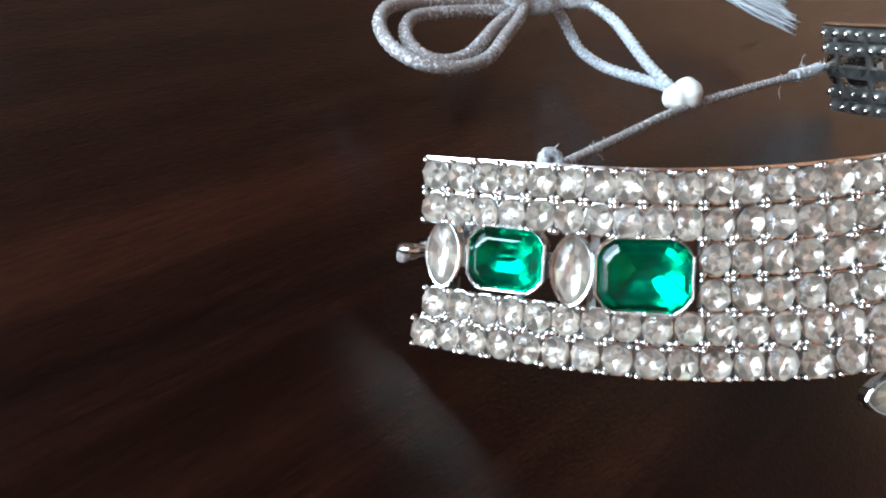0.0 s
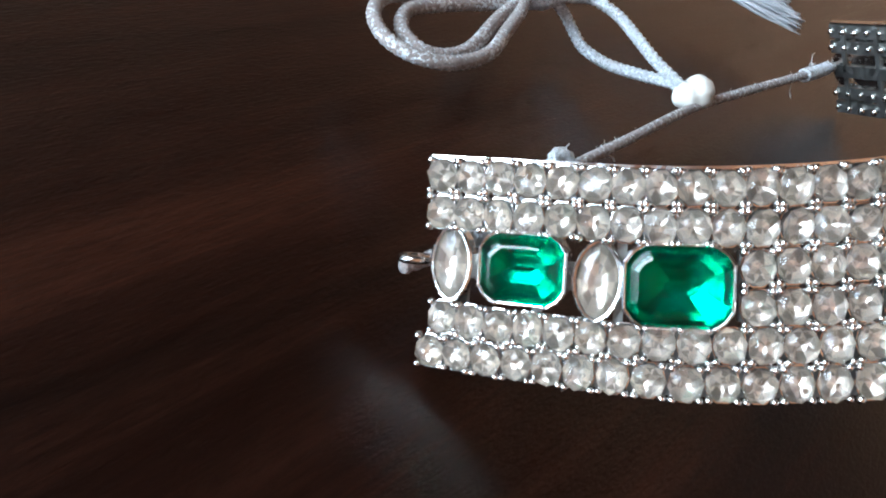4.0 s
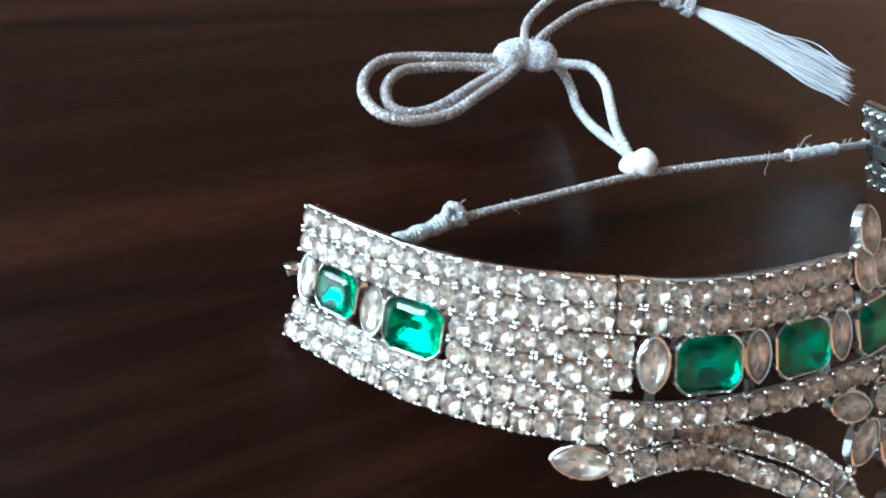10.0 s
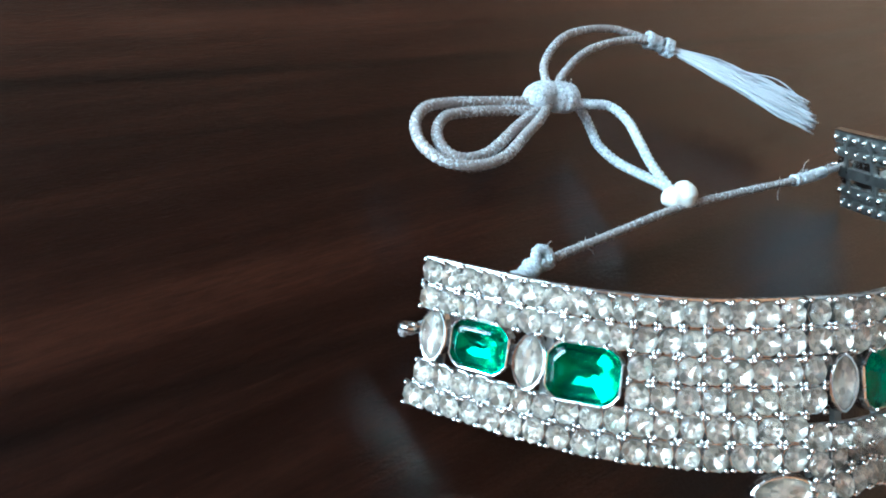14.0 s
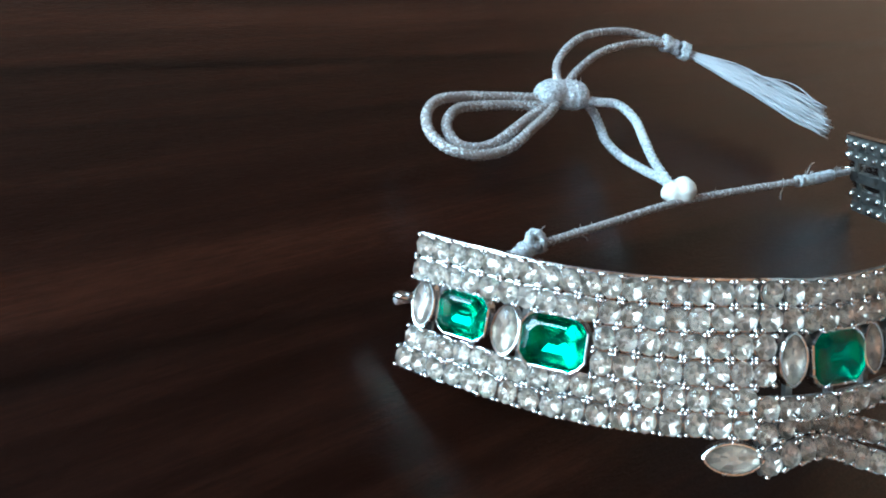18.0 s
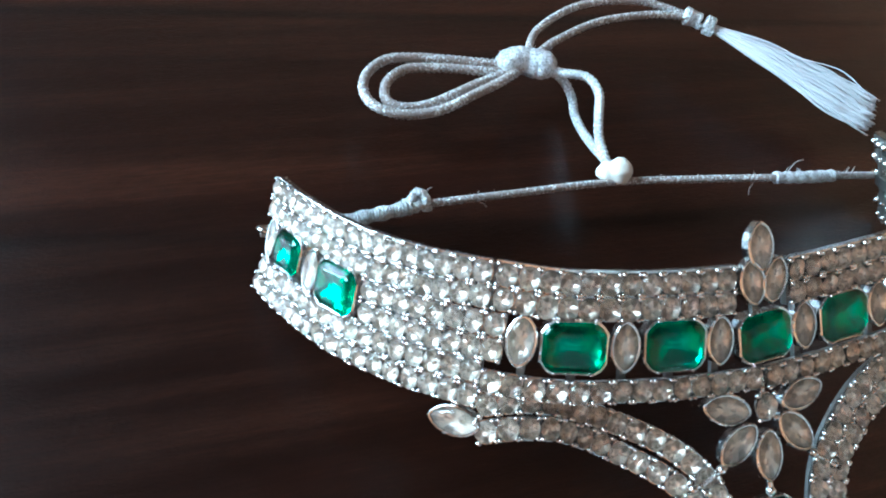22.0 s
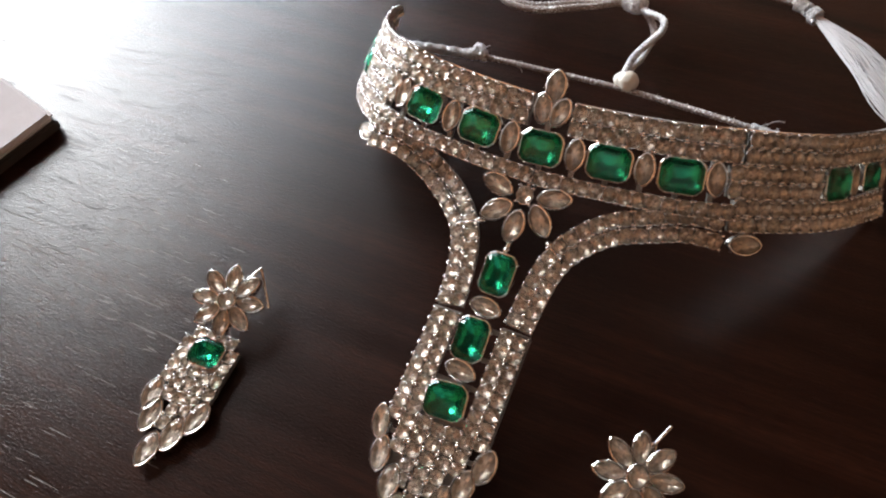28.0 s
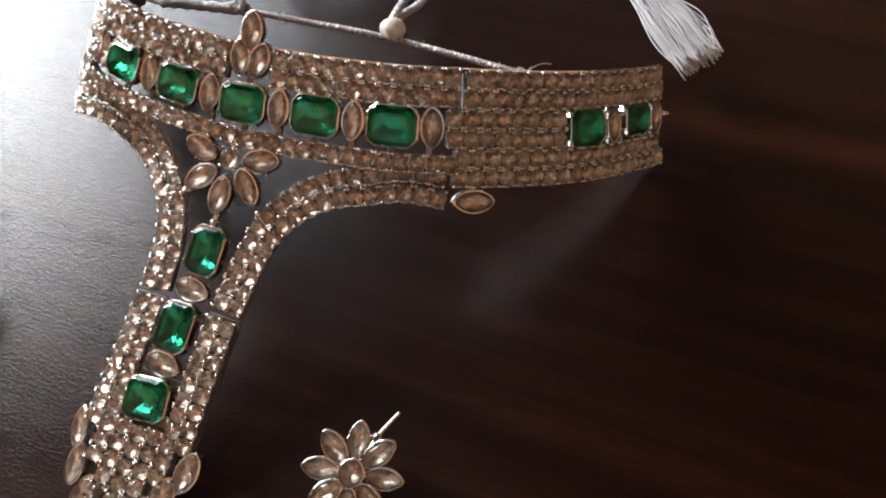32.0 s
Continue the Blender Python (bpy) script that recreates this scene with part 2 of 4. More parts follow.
st_open, st_weave = st.nodes.new("ShaderNodeBsdfTransparent"), st.nodes.new("ShaderNodeMixShader")
st_weave.inputs[0].default_value = 0.36
st.links.new(st_mix.outputs[0], st_weave.inputs[1])
st.links.new(st_open.outputs[0], st_weave.inputs[2])
st.links.new(st_weave.outputs[0], st.nodes["Material Output"].inputs[0])
FRAME = material("white_window_paint", (0.75, 0.75, 0.73), 0.4)
BOX_WHITE = plaster_material("white_card", (0.56, 0.53, 0.54), 60)
BOX_SHADE = material("card_shadow_paint", (0.03, 0.022, 0.02), 0.7)

# ---------------------------------------------------------------- helpers
MM = 0.001


class Acc:
    """Collects points (in millimetres) and faces of one mesh."""

    def __init__(self):
        self.v, self.f, self.s, self.m = [], [], [], []

    def add(self, pts, faces, smooth=False, slot=0):
        k = len(self.v)
        self.v += [tuple(p) for p in pts]
        self.f += [tuple(i + k for i in f) for f in faces]
        self.s += [smooth] * len(faces)
        self.m += [slot] * len(faces)
        return self

    def mesh(self, name, *mats):
        return self.fill(bpy.data.meshes.new(name), *mats)

    def fill(self, me, *mats):
        me.from_pydata([(x * MM, y * MM, z * MM) for x, y, z in self.v], [], self.f)
        me.polygons.foreach_set("use_smooth", self.s)
        me.polygons.foreach_set("material_index", self.m)
        for m in mats:
            me.materials.append(m)
        me.update()
        return me


def part(name, data, mat=None, parent=None, label="", m=None):
    """Links a mesh (or an Acc) as one object under parent."""
    ob = new(name, data.mesh(name, mat) if isinstance(data, Acc) else data)
    ob.parent = parent
    if m is not None:
        ob.matrix_basis = m
    if label:
        tagged(ob, label)
    return ob


def basis(p, t, a, n):
    """A pose in metres from a place in millimetres and three axes."""
    return Matrix(((t[0], a[0], n[0], p[0] * MM), (t[1], a[1], n[1], p[1] * MM), (t[2], a[2], n[2], p[2] * MM), (0, 0, 0, 1)))


def unit(v):
    v = np.asarray(v, float)
    return v / np.linalg.norm(v)


def spline(points, count=400):
    """A smooth line through points, at even steps of its length."""
    p = np.asarray(points, float)
    q = np.vstack([2 * p[0] - p[1], p, 2 * p[-1] - p[-2]])
    out = []
    for i in range(1, len(q) - 2):
        for s in np.linspace(0, 1, 40, endpoint=False):
            a, b, c, e = q[i - 1], q[i], q[i + 1], q[i + 2]
            out.append(0.5 * (2 * b + (c - a) * s + (2 * a - 5 * b + 4 * c - e) * s ** 2 + (3 * b - a - 3 * c + e) * s ** 3))
    out = np.array(out + [p[-1]])
    d = np.r_[0, np.cumsum(np.linalg.norm(np.diff(out, axis=0), axis=1))]
    at = np.linspace(0, d[-1], count)
    return np.stack([np.interp(at, d, out[:, k]) for k in range(out.shape[1])], 1), d[-1]


class Track:
    """A line in space with an across axis; at(s, off) gives place and axes at s millimetres along it, off across."""

    def __init__(self, points, across):
        self.p, self.length = spline(points)
        self.s = np.linspace(0, self.length, len(self.p))
        self.t = np.gradient(self.p, self.s, axis=0)
        self.across = across

    def at(self, s, off=0.0, rise=0.0):
        p = np.array([np.interp(s, self.s, self.p[:, k]) for k in range(3)])
        t = unit([np.interp(s, self.s, self.t[:, k]) for k in range(3)])
        a = np.asarray(self.across(s, p, t), float)
        a = unit(a - t * (a @ t))
        n = np.cross(t, a)
        return p + a * off + n * rise, t, a, n


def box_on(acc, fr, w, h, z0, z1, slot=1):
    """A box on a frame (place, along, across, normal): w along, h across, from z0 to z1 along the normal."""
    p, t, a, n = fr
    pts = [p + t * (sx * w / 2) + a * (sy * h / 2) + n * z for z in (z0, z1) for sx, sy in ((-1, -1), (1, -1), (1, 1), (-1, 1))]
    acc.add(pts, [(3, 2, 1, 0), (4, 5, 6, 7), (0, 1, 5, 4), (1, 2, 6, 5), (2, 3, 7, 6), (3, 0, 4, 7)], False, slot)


def ribbon(acc, frames, w, z0, z1, slot=1):
    """A strip of rectangular section through frames."""
    pts, faces = [], []
    for p, t, a, n in frames:
        pts += [p - a * w / 2 + n * z0, p + a * w / 2 + n * z0, p + a * w / 2 + n * z1, p - a * w / 2 + n * z1]
    for i in range(len(frames) - 1):
        for j in range(4):
            b, c = 4 * i, 4 * i + 4
            faces.append((b + j, b + (j + 1) % 4, c + (j + 1) % 4, c + j))
    faces += [(3, 2, 1, 0), tuple(4 * (len(frames) - 1) + j for j in range(4))]
    acc.add(pts, faces, False, slot)


def bead_on(acc, p, r, n, t, seg=6):
    """A small dome of metal, a prong's tip."""
    t = unit(np.cross(n, np.cross(t, n)))
    a = np.cross(n, t)
    pts, faces = [], []
    for z, k in ((-0.6, 1.0), (0.35, 0.95), (0.8, 0.6)):
        for j in range(seg):
            g = 2 * math.pi * j / seg
            pts.append(p + (t * math.cos(g) + a * math.sin(g)) * r * k + n * (r * z))
    pts.append(p + n * r)
    for i in range(2):
        for j in range(seg):
            faces.append((i * seg + j, i * seg + (j + 1) % seg, (i + 1) * seg + (j + 1) % seg, (i + 1) * seg + j))
    for j in range(seg):
        faces.append((2 * seg + j, 2 * seg + (j + 1) % seg, 3 * seg))
    acc.add(pts, faces, True)


def tube(acc, pts, r, seg=8, lobes=0, depth=0.12, twist=0.0, taper=None, smooth=True):
    """A round or twisted cord along points (in millimetres)."""
    p = np.asarray(pts, float)
    d = np.r_[0, np.cumsum(np.linalg.norm(np.diff(p, axis=0), axis=1))]
    t = np.gradient(p, axis=0)
    t /= np.maximum(np.linalg.norm(t, axis=1)[:, None], 1e-9)
    up = np.array([0.13, 0.21, 0.97])
    out, faces = [], []
    for i in range(len(p)):
        a = unit(np.cross(t[i], up))
        b = np.cross(a, t[i])
        rr = r if taper is None else r * taper(i / (len(p) - 1))
        for j in range(seg):
            g = 2 * math.pi * j / seg
            q = rr * (1 + depth * math.cos(lobes * (g + twist * d[i]))) if lobes else rr
            out.append(p[i] + (a * math.cos(g) + b * math.sin(g)) * q)
    for i in range(len(p) - 1):
        for j in range(seg):
            faces.append((i * seg + j, i * seg + (j + 1) % seg, (i + 1) * seg + (j + 1) % seg, (i + 1) * seg + j))
    faces += [tuple(reversed(range(seg))), tuple((len(p) - 1) * seg + j for j in range(seg))]
    acc.add(out, faces, smooth)


# ---------------------------------------------------------------- stones and settings


def round_stone(name, r, seed):
    """A round brilliant: a low crown of clear glass over a shallow, uneven cup of foil facets, each facet on its own."""
    rnd = random.Random(seed)
    acc = Acc()
    crown = []
    for z, k, off in ((0.10, 1.0, 0.0), (0.22, 1.0, 0.0), (0.48, 0.74, 0.5), (0.60, 0.46, 0.0)):
        for j in range(8):
            g = 2 * math.pi * (j + off) / 8
            crown.append((r * k * math.cos(g), r * k * math.sin(g), (z + (rnd.uniform(-0.04, 0.04) if k < 1 else 0)) * r))
    faces = []
    for j in range(8):
        n = (j + 1) % 8
        faces += [(j, n, 8 + n, 8 + j), (8 + j, 8 + n, 16 + j), (8 + n, 16 + n, 16 + j), (16 + j, 16 + n, 24 + n), (16 + j, 24 + n, 24 + j)]
    faces.append(tuple(range(24, 32)))
    acc.add(crown, faces)
    # the cup: points on three rings and a middle, lifted and sunk at random
    cup = [[(0.0, 0.0, rnd.uniform(-0.36, -0.22) * r)]]
    for k, cnt, low, high in ((0.34, 8, -0.31, -0.15), (0.68, 8, -0.17, -0.01), (1.0, 8, 0.10, 0.10)):
        ring = []
        for j in range(cnt):
            g = 2 * math.pi * (j + (0.5 if k == 0.68 else 0.0) + (rnd.uniform(-0.3, 0.3) if k < 1 else 0)) / cnt
            ring.append((r * k * math.cos(g), r * k * math.sin(g), r * rnd.uniform(low, high)))
        cup.append(ring)
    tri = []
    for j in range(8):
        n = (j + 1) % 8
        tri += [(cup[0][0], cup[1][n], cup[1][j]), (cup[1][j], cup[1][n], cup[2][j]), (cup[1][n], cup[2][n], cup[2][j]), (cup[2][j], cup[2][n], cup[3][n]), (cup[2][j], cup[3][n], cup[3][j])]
    # loose facets, so each takes its own painted brightness
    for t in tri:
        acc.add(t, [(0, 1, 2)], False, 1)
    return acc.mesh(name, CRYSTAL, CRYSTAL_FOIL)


def octagon(w, h, c, z):
    """An oblong with rounded cut corners, three points to each corner."""
    out = []
    for sx, sy, first in ((1, -1, True), (1, 1, False), (-1, 1, True), (-1, -1, False)):
        p, q = (sx * (w - c), sy * h, z), (sx * w, sy * (h - c), z)
        mid = (sx * (w - 0.41 * c), sy * (h - 0.41 * c), z)
        out += [p, mid, q] if first else [q, mid, p]
    return out


def emerald_stone(name, w, h):
    """A step-cut oblong, w by h millimetres: clear green steps above, foil steps below, each facet on its own."""
    w, h = w / 2, h / 2
    c = 0.44 * min(w, h)
    k = 12

    def ring(f, z):
        s = (1 - f) * min(w, h)
        return octagon(w - s, h - s, c * (0.35 + 0.65 * f), z)
    acc = Acc()
    top = [ring(f, z) for f, z in ((1.0, 0.0), (1.0, 0.25), (0.91, 0.62), (0.81, 0.92), (0.71, 1.12), (0.62, 1.22))]
    pts = [p for r in top for p in r]
    n = len(top) - 1
    faces = [(i * k + j, i * k + (j + 1) % k, i * k + k + (j + 1) % k, i * k + k + j) for i in range(n) for j in range(k)]
    faces.append(tuple(range(n * k, n * k + k)))
    acc.add(pts, faces)
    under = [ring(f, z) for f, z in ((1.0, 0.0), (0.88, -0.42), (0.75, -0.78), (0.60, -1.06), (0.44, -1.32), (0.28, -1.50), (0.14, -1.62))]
    # steps cut into loose facets, lighter and darker by foil colour alone
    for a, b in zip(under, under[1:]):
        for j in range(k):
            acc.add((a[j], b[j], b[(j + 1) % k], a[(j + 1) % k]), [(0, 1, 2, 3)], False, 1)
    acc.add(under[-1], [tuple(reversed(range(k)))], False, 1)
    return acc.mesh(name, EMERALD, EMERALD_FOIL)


def eye_outline(length, width, z, count=16, point=1.25):
    """A marquise outline, pointed at both ends of its y axis."""
    out = []
    for j in range(count):
        g = 2 * math.pi * j / count
        c, s = math.cos(g), math.sin(g)
        out.append((width / 2 * abs(c) ** point * (1 if c > 0 else -1), length / 2 * s, z))
    return out


def pear_scale(ring, length, k):
    return [(x * (1 - k * (y / length)), y, z) for x, y, z in ring]


def marquise_stone(name, length, width, pear=0.0):
    """A domed marquise: a clear crown over foil facets, each facet on its own."""
    rnd = random.Random(int(length * 10 + width * 100))
    k = 12

    def ring(f, z, wild=0.0):
        return pear_scale([(x, y, h + rnd.uniform(-wild, wild)) for x, y, h in eye_outline(length * f, width * f, z, k)], length, pear)
    acc = Acc()
    top = [ring(f, z) for f, z in ((1.0, 0.0), (1.0, 0.2), (0.84, 0.52), (0.64, 0.72), (0.40, 0.82))]
    n = len(top) - 1
    faces = [(i * k + j, i * k + (j + 1) % k, i * k + k + (j + 1) % k, i * k + k + j) for i in range(n) for j in range(k)]
    faces.append(tuple(range(n * k, n * k + k)))
    acc.add([p for r in top for p in r], faces)
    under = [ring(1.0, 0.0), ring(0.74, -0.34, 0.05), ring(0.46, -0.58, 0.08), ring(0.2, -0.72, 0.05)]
    # each facet apart, its sparkle painted by the foil's random tone
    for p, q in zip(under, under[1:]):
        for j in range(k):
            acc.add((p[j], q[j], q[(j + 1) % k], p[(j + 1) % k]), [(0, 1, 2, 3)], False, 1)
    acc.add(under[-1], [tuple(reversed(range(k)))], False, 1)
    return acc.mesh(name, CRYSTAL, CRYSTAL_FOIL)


def wall_ring(acc, fr, outline, grow, z0, z1, floor=True):
    """A bezel: an upright rim round an outline, with a floor."""
    p, t, a, n = fr
    k = len(outline)
    mid = np.mean([(x, y) for x, y, *_ in outline], axis=0)

    def at(x, y, z, g):
        d = np.array([x - mid[0], y - mid[1]])
        ln = max(np.linalg.norm(d), 1e-6)
        q = mid + d * (1 + g / ln)
        return p + t * q[0] + a * q[1] + n * z
    pts = []
    for g, z in ((grow, z0), (grow, z1 - 0.18), (grow - 0.22, z1), (0.02, z1 - 0.05), (0.0, z0 + 0.2)):
        pts += [at(x, y, z, g) for x, y, *_ in outline]
    faces = [(i * k + j, i * k + (j + 1) % k, (i + 1) * k + (j + 1) % k, (i + 1) * k + j) for i in range(4) for j in range(k)]
    faces.append(tuple(reversed(range(k))))
    if floor:
        faces.append(tuple(4 * k + j for j in range(k)))
    acc.add(pts, faces)


ROUND = [round_stone("rhinestone", 1.72, k) for k in range(9)]
STONES = {}


def gem(kind, *size):
    key = (kind, *size)
    if key not in STONES:
        STONES[key] = (emerald_stone if kind == "emerald" else marquise_stone)(kind, *size)
    return STONES[key]


def set_round(acc, fr, parent, r=1.56):
    """One rhinestone in a cup with four prongs."""
    p, t, a, n = fr
    pts, k = [], 10
    for rad, z in ((1.2, -0.9), (1.80, 0.05), (1.82, 0.26), (1.70, 0.28)):
        for j in range(k):
            g = 2 * math.pi * j / k
            pts.append(p + (t * math.cos(g) + a * math.sin(g) * 1.13) * rad * r / 1.56 + n * z)
    # cup sides take the darker silver, so the gaps look shaded
    for i in range(3):
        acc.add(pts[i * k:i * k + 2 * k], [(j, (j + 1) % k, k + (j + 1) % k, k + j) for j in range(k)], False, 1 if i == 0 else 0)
    for sx, sy in ((-1, -1), (1, -1), (1, 1), (-1, 1)):
        bead_on(acc, p + (t * sx * 1.38 + a * sy * 1.66) * r / 1.56 + n * random.uniform(0.5, 0.75), random.uniform(0.42, 0.52), n, t, 6)
    tilt = Euler((random.gauss(0, 0.08), random.gauss(0, 0.08), random.uniform(0, 6.28))).to_matrix().to_4x4()
    size = r / 1.56 * random.uniform(0.97, 1.03)
    part("rhinestone", random.choice(ROUND), None, parent, "", basis(p + n * 0.28, t, a, n) @ Matrix.Diagonal((size, size * 1.14, size, 1)) @ tilt)


def set_emerald(fr, parent, w, h, turn=0.0):
    p, t, a, n = fr
    t, a = t * math.cos(turn) + a * math.sin(turn), a * math.cos(turn) - t * math.sin(turn)
    acc = Acc()
    c = 0.44 * min(w, h) / 2
    wall_ring(acc, (p, t, a, n), octagon(w / 2, h / 2, c, 0), 0.42, -1.2, 1.05)
    for sx, sy in ((-0.3, 1), (0.3, 1), (-0.3, -1), (0.3, -1)):
        bead_on(acc, p + t * (sx * w) + a * (sy * (h / 2 + 0.15)) + n * 1.1, 0.3, n, t, 5)
    part("bezel", acc, SILVER, parent)
    part("emerald", gem("emerald", w, h), None, parent, "green step-cut glass stone", basis(p + n * 0.85, t, a, n))


def set_marquise(fr, parent, length, width, turn=0.0, pear=0.0, lift=0.0):
    """A marquise stone whose length runs along the across axis, turned by turn."""
    p, t, a, n = fr
    t, a = t * math.cos(turn) + a * math.sin(turn), a * math.cos(turn) - t * math.sin(turn)
    p = p + n * lift
    acc = Acc()
    wall_ring(acc, (p, t, a, n), pear_scale(eye_outline(length, width, 0, 20), length, pear), 0.5, -0.9, 0.75)
    part("bezel", acc, SILVER, parent)
    part("marquise_stone", gem("marquise_stone", length, width, pear), None, parent, "", basis(p + n * 0.3, t, a, n))


# ---------------------------------------------------------------- room and table


def slab(name, lo, hi, mat, kind="structure", label="", category=""):
    x0, y0, z0 = lo
    x1, y1, z1 = hi
    me = bpy.data.meshes.new(name)
    me.from_pydata([(x, y, z) for z in (z0, z1) for x, y in ((x0, y0), (x1, y0), (x1, y1), (x0, y1))], [],
                   [(3, 2, 1, 0), (4, 5, 6, 7), (0, 1, 5, 4), (1, 2, 6, 5), (2, 3, 7, 6), (3, 0, 4, 7)])
    me.materials.append(mat)
    ob = new(name, me)
    ob.matrix_world = ROOM
    return tagged(ob, label, category, kind=kind)


def build_room():
    X0, X1, Y0, Y1, Z0, Z1 = -1.6, WIN["x"], -1.9, 1.0, -0.75, 1.85
    w = 0.14
    slab("floor", (X0, Y0, Z0 - 0.1), (X1, Y1, Z0), FLOOR, label="plain brown floor under the table", category="floor")
    slab("ceiling", (X0 - w, Y0 - w, Z1), (X1 + w, Y1 + w, Z1 + 0.1), CEILING, label="unseen ceiling kept dark brown for dark table reflections", category="ceiling")
    slab("wall_back", (X0 - w, Y0 - w, Z0 - 0.1), (X0, Y1 + w, Z1), WALL, label="plain beige wall opposite the window", category="wall")
    slab("wall_side_1", (X0, Y0 - w, Z0 - 0.1), (X1, Y0, Z1), DARK_WALL, label="unseen side wall kept brown for dark table reflections", category="wall")
    slab("wall_side_2", (-0.05, Y1, Z0 - 0.1), (X1, Y1 + w, Z1), WARM_WALL, label="unseen tan side wall beside the window, for warm reflections", category="wall")
    # Unseen white stretch, added so the stones reflect a neutral tone from here.
    slab("wall_side_3", (X0, Y1, Z0 - 0.1), (-0.05, Y1 + w, Z1), PALE_WALL, label="unseen white stretch of side wall, added as reflector", category="wall")
    # the window wall, with its opening
    bm = bmesh.new()
    for lo, hi in (((X1, Y0 - w, Z0 - 0.1), (X1 + w, WIN["y0"], Z1)), ((X1, WIN["y1"], Z0 - 0.1), (X1 + w, Y1 + w, Z1)),
                   ((X1, WIN["y0"], Z0 - 0.1), (X1 + w, WIN["y1"], WIN["z0"])), ((X1, WIN["y0"], WIN["z1"]), (X1 + w, WIN["y1"], Z1))):
        v = [bm.verts.new((x, y, z)) for z in (lo[2], hi[2]) for x, y in ((lo[0], lo[1]), (hi[0], lo[1]), (hi[0], hi[1]), (lo[0], hi[1]))]
        for f in ((3, 2, 1, 0), (4, 5, 6, 7), (0, 1, 5, 4), (1, 2, 6, 5), (2, 3, 7, 6), (3, 0, 4, 7)):
            bm.faces.new([v[i] for i in f])
    me = bpy.data.meshes.new("wall_window")
    bm.to_mesh(me)
    bm.free()
    me.materials.append(WALL)
    ob = new("wall_window", me)
    ob.matrix_world = ROOM
    tagged(ob, "plain beige wall with a wide window opening", "wall", kind="structure")
    # the window's frame
    win = new("window_1")
    win.matrix_world = ROOM
    tagged(win, "bright daylit window with a plain white frame", "window", kind="structure")
    for name, lo, hi in (("window_frame", (X1 + 0.06, WIN["y0"], WIN["z0"]), (X1 + 0.12, WIN["y0"] + 0.04, WIN["z1"])),
                         ("window_frame", (X1 + 0.06, WIN["y1"] - 0.04, WIN["z0"]), (X1 + 0.12, WIN["y1"], WIN["z1"])),
                         ("window_frame", (X1 + 0.06, WIN["y0"] + 0.04, WIN["z1"] - 0.04), (X1 + 0.12, WIN["y1"] - 0.04, WIN["z1"])),
                         ("window_sill", (X1 - 0.03, WIN["y0"] + 0.04, WIN["z0"]), (X1 + 0.12, WIN["y1"] - 0.04, WIN["z0"] + 0.025))):
        f = slab(name, lo, hi, FRAME)
        del f["kind"]
        f.parent = win
        f.matrix_basis = Matrix.Identity(4)


def build_curtain():
    """A sheer curtain in soft folds over one side of the window, on a rod."""
    curtain = new("curtain")
    curtain.matrix_world = ROOM
    tagged(curtain, "sheer grey curtain hanging over part of the window", "curtain")
    x, y0, y1, top, low = WIN["x"] - 0.05, WIN["y0"] - 0.08, CURTAIN, 1.36, -0.2
    pts, faces, k = [], [], 120
    for i in range(k + 1):
        y = y0 + (y1 - y0) * i / k
        dx = 0.014 * math.sin(y * 62) + 0.006 * math.sin(y * 23 + 1)
        pts += [(x + dx, y, low), (x + dx * 0.7, y, top)]
    for i in range(k):
        faces.append((2 * i, 2 * i + 2, 2 * i + 3, 2 * i + 1))
    me = bpy.data.meshes.new("cloth")
    me.from_pydata(pts, [], faces)
    me.polygons.foreach_set("use_smooth", [True] * len(faces))
    me.materials.append(SHEER)
    cloth = part("cloth", me, None, curtain)
    solid = cloth.modifiers.new("thickness", "SOLIDIFY")
    solid.thickness = 0.0012
    acc = Acc()
    tube(acc, [(x * 1000, (WIN["y0"] - 0.15) * 1000, 1370), (x * 1000, (WIN["y1"] + 0.15) * 1000, 1370)], 9, 12)
    part("rod", acc, FRAME, curtain)


def build_table():
    table = new("table")
    table.location = (0, 0, -0.75)
    tagged(table, "dark walnut wooden table with a satin varnished top", "table")
    bm = bmesh.new()
    bmesh.ops.create_cube(bm, size=1.0, matrix=Matrix.Translation((0.05, 0.05, 0.735)) @ Matrix.Diagonal((1.3, 0.86, 0.03, 1)))
    bmesh.ops.bevel(bm, geom=bm.edges[:], offset=0.004, segments=2, affect="EDGES")
    me = bpy.data.meshes.new("tabletop")
    bm.to_mesh(me)
    bm.free()
    me.materials.append(WOOD)
    part("tabletop", me, None, table)
    for x, y in ((-0.54, -0.33), (0.64, -0.33), (-0.54, 0.43), (0.64, 0.43)):
        bm = bmesh.new()
        bmesh.ops.create_cube(bm, size=1.0, matrix=Matrix.Translation((x, y, 0.36)) @ Matrix.Diagonal((0.06, 0.06, 0.72, 1)))
        bmesh.ops.bevel(bm, geom=bm.edges[:], offset=0.004, segments=1, affect="EDGES")
        me = bpy.data.meshes.new("leg")
        bm.to_mesh(me)
        bm.free()
        me.materials.append(WOOD)
        part("leg", me, None, table)


build_room()
build_curtain()
build_table()

# ---------------------------------------------------------------- necklace
necklace = new("choker_necklace")
tagged(necklace, "silver rhinestone choker with green emerald-cut stones, arched on the table", "necklace")

LEFT = [(0, 0, 40), (-16.8, 0.9, 40.2), (-33.3, 3.6, 39.6), (-45.2, 8.5, 37.6), (-56.0, 17.2, 31.4), (-64.8, 28.0, 24.4), (-71.0, 40.4, 16.8), (-74.1, 49.6, 10.8)]
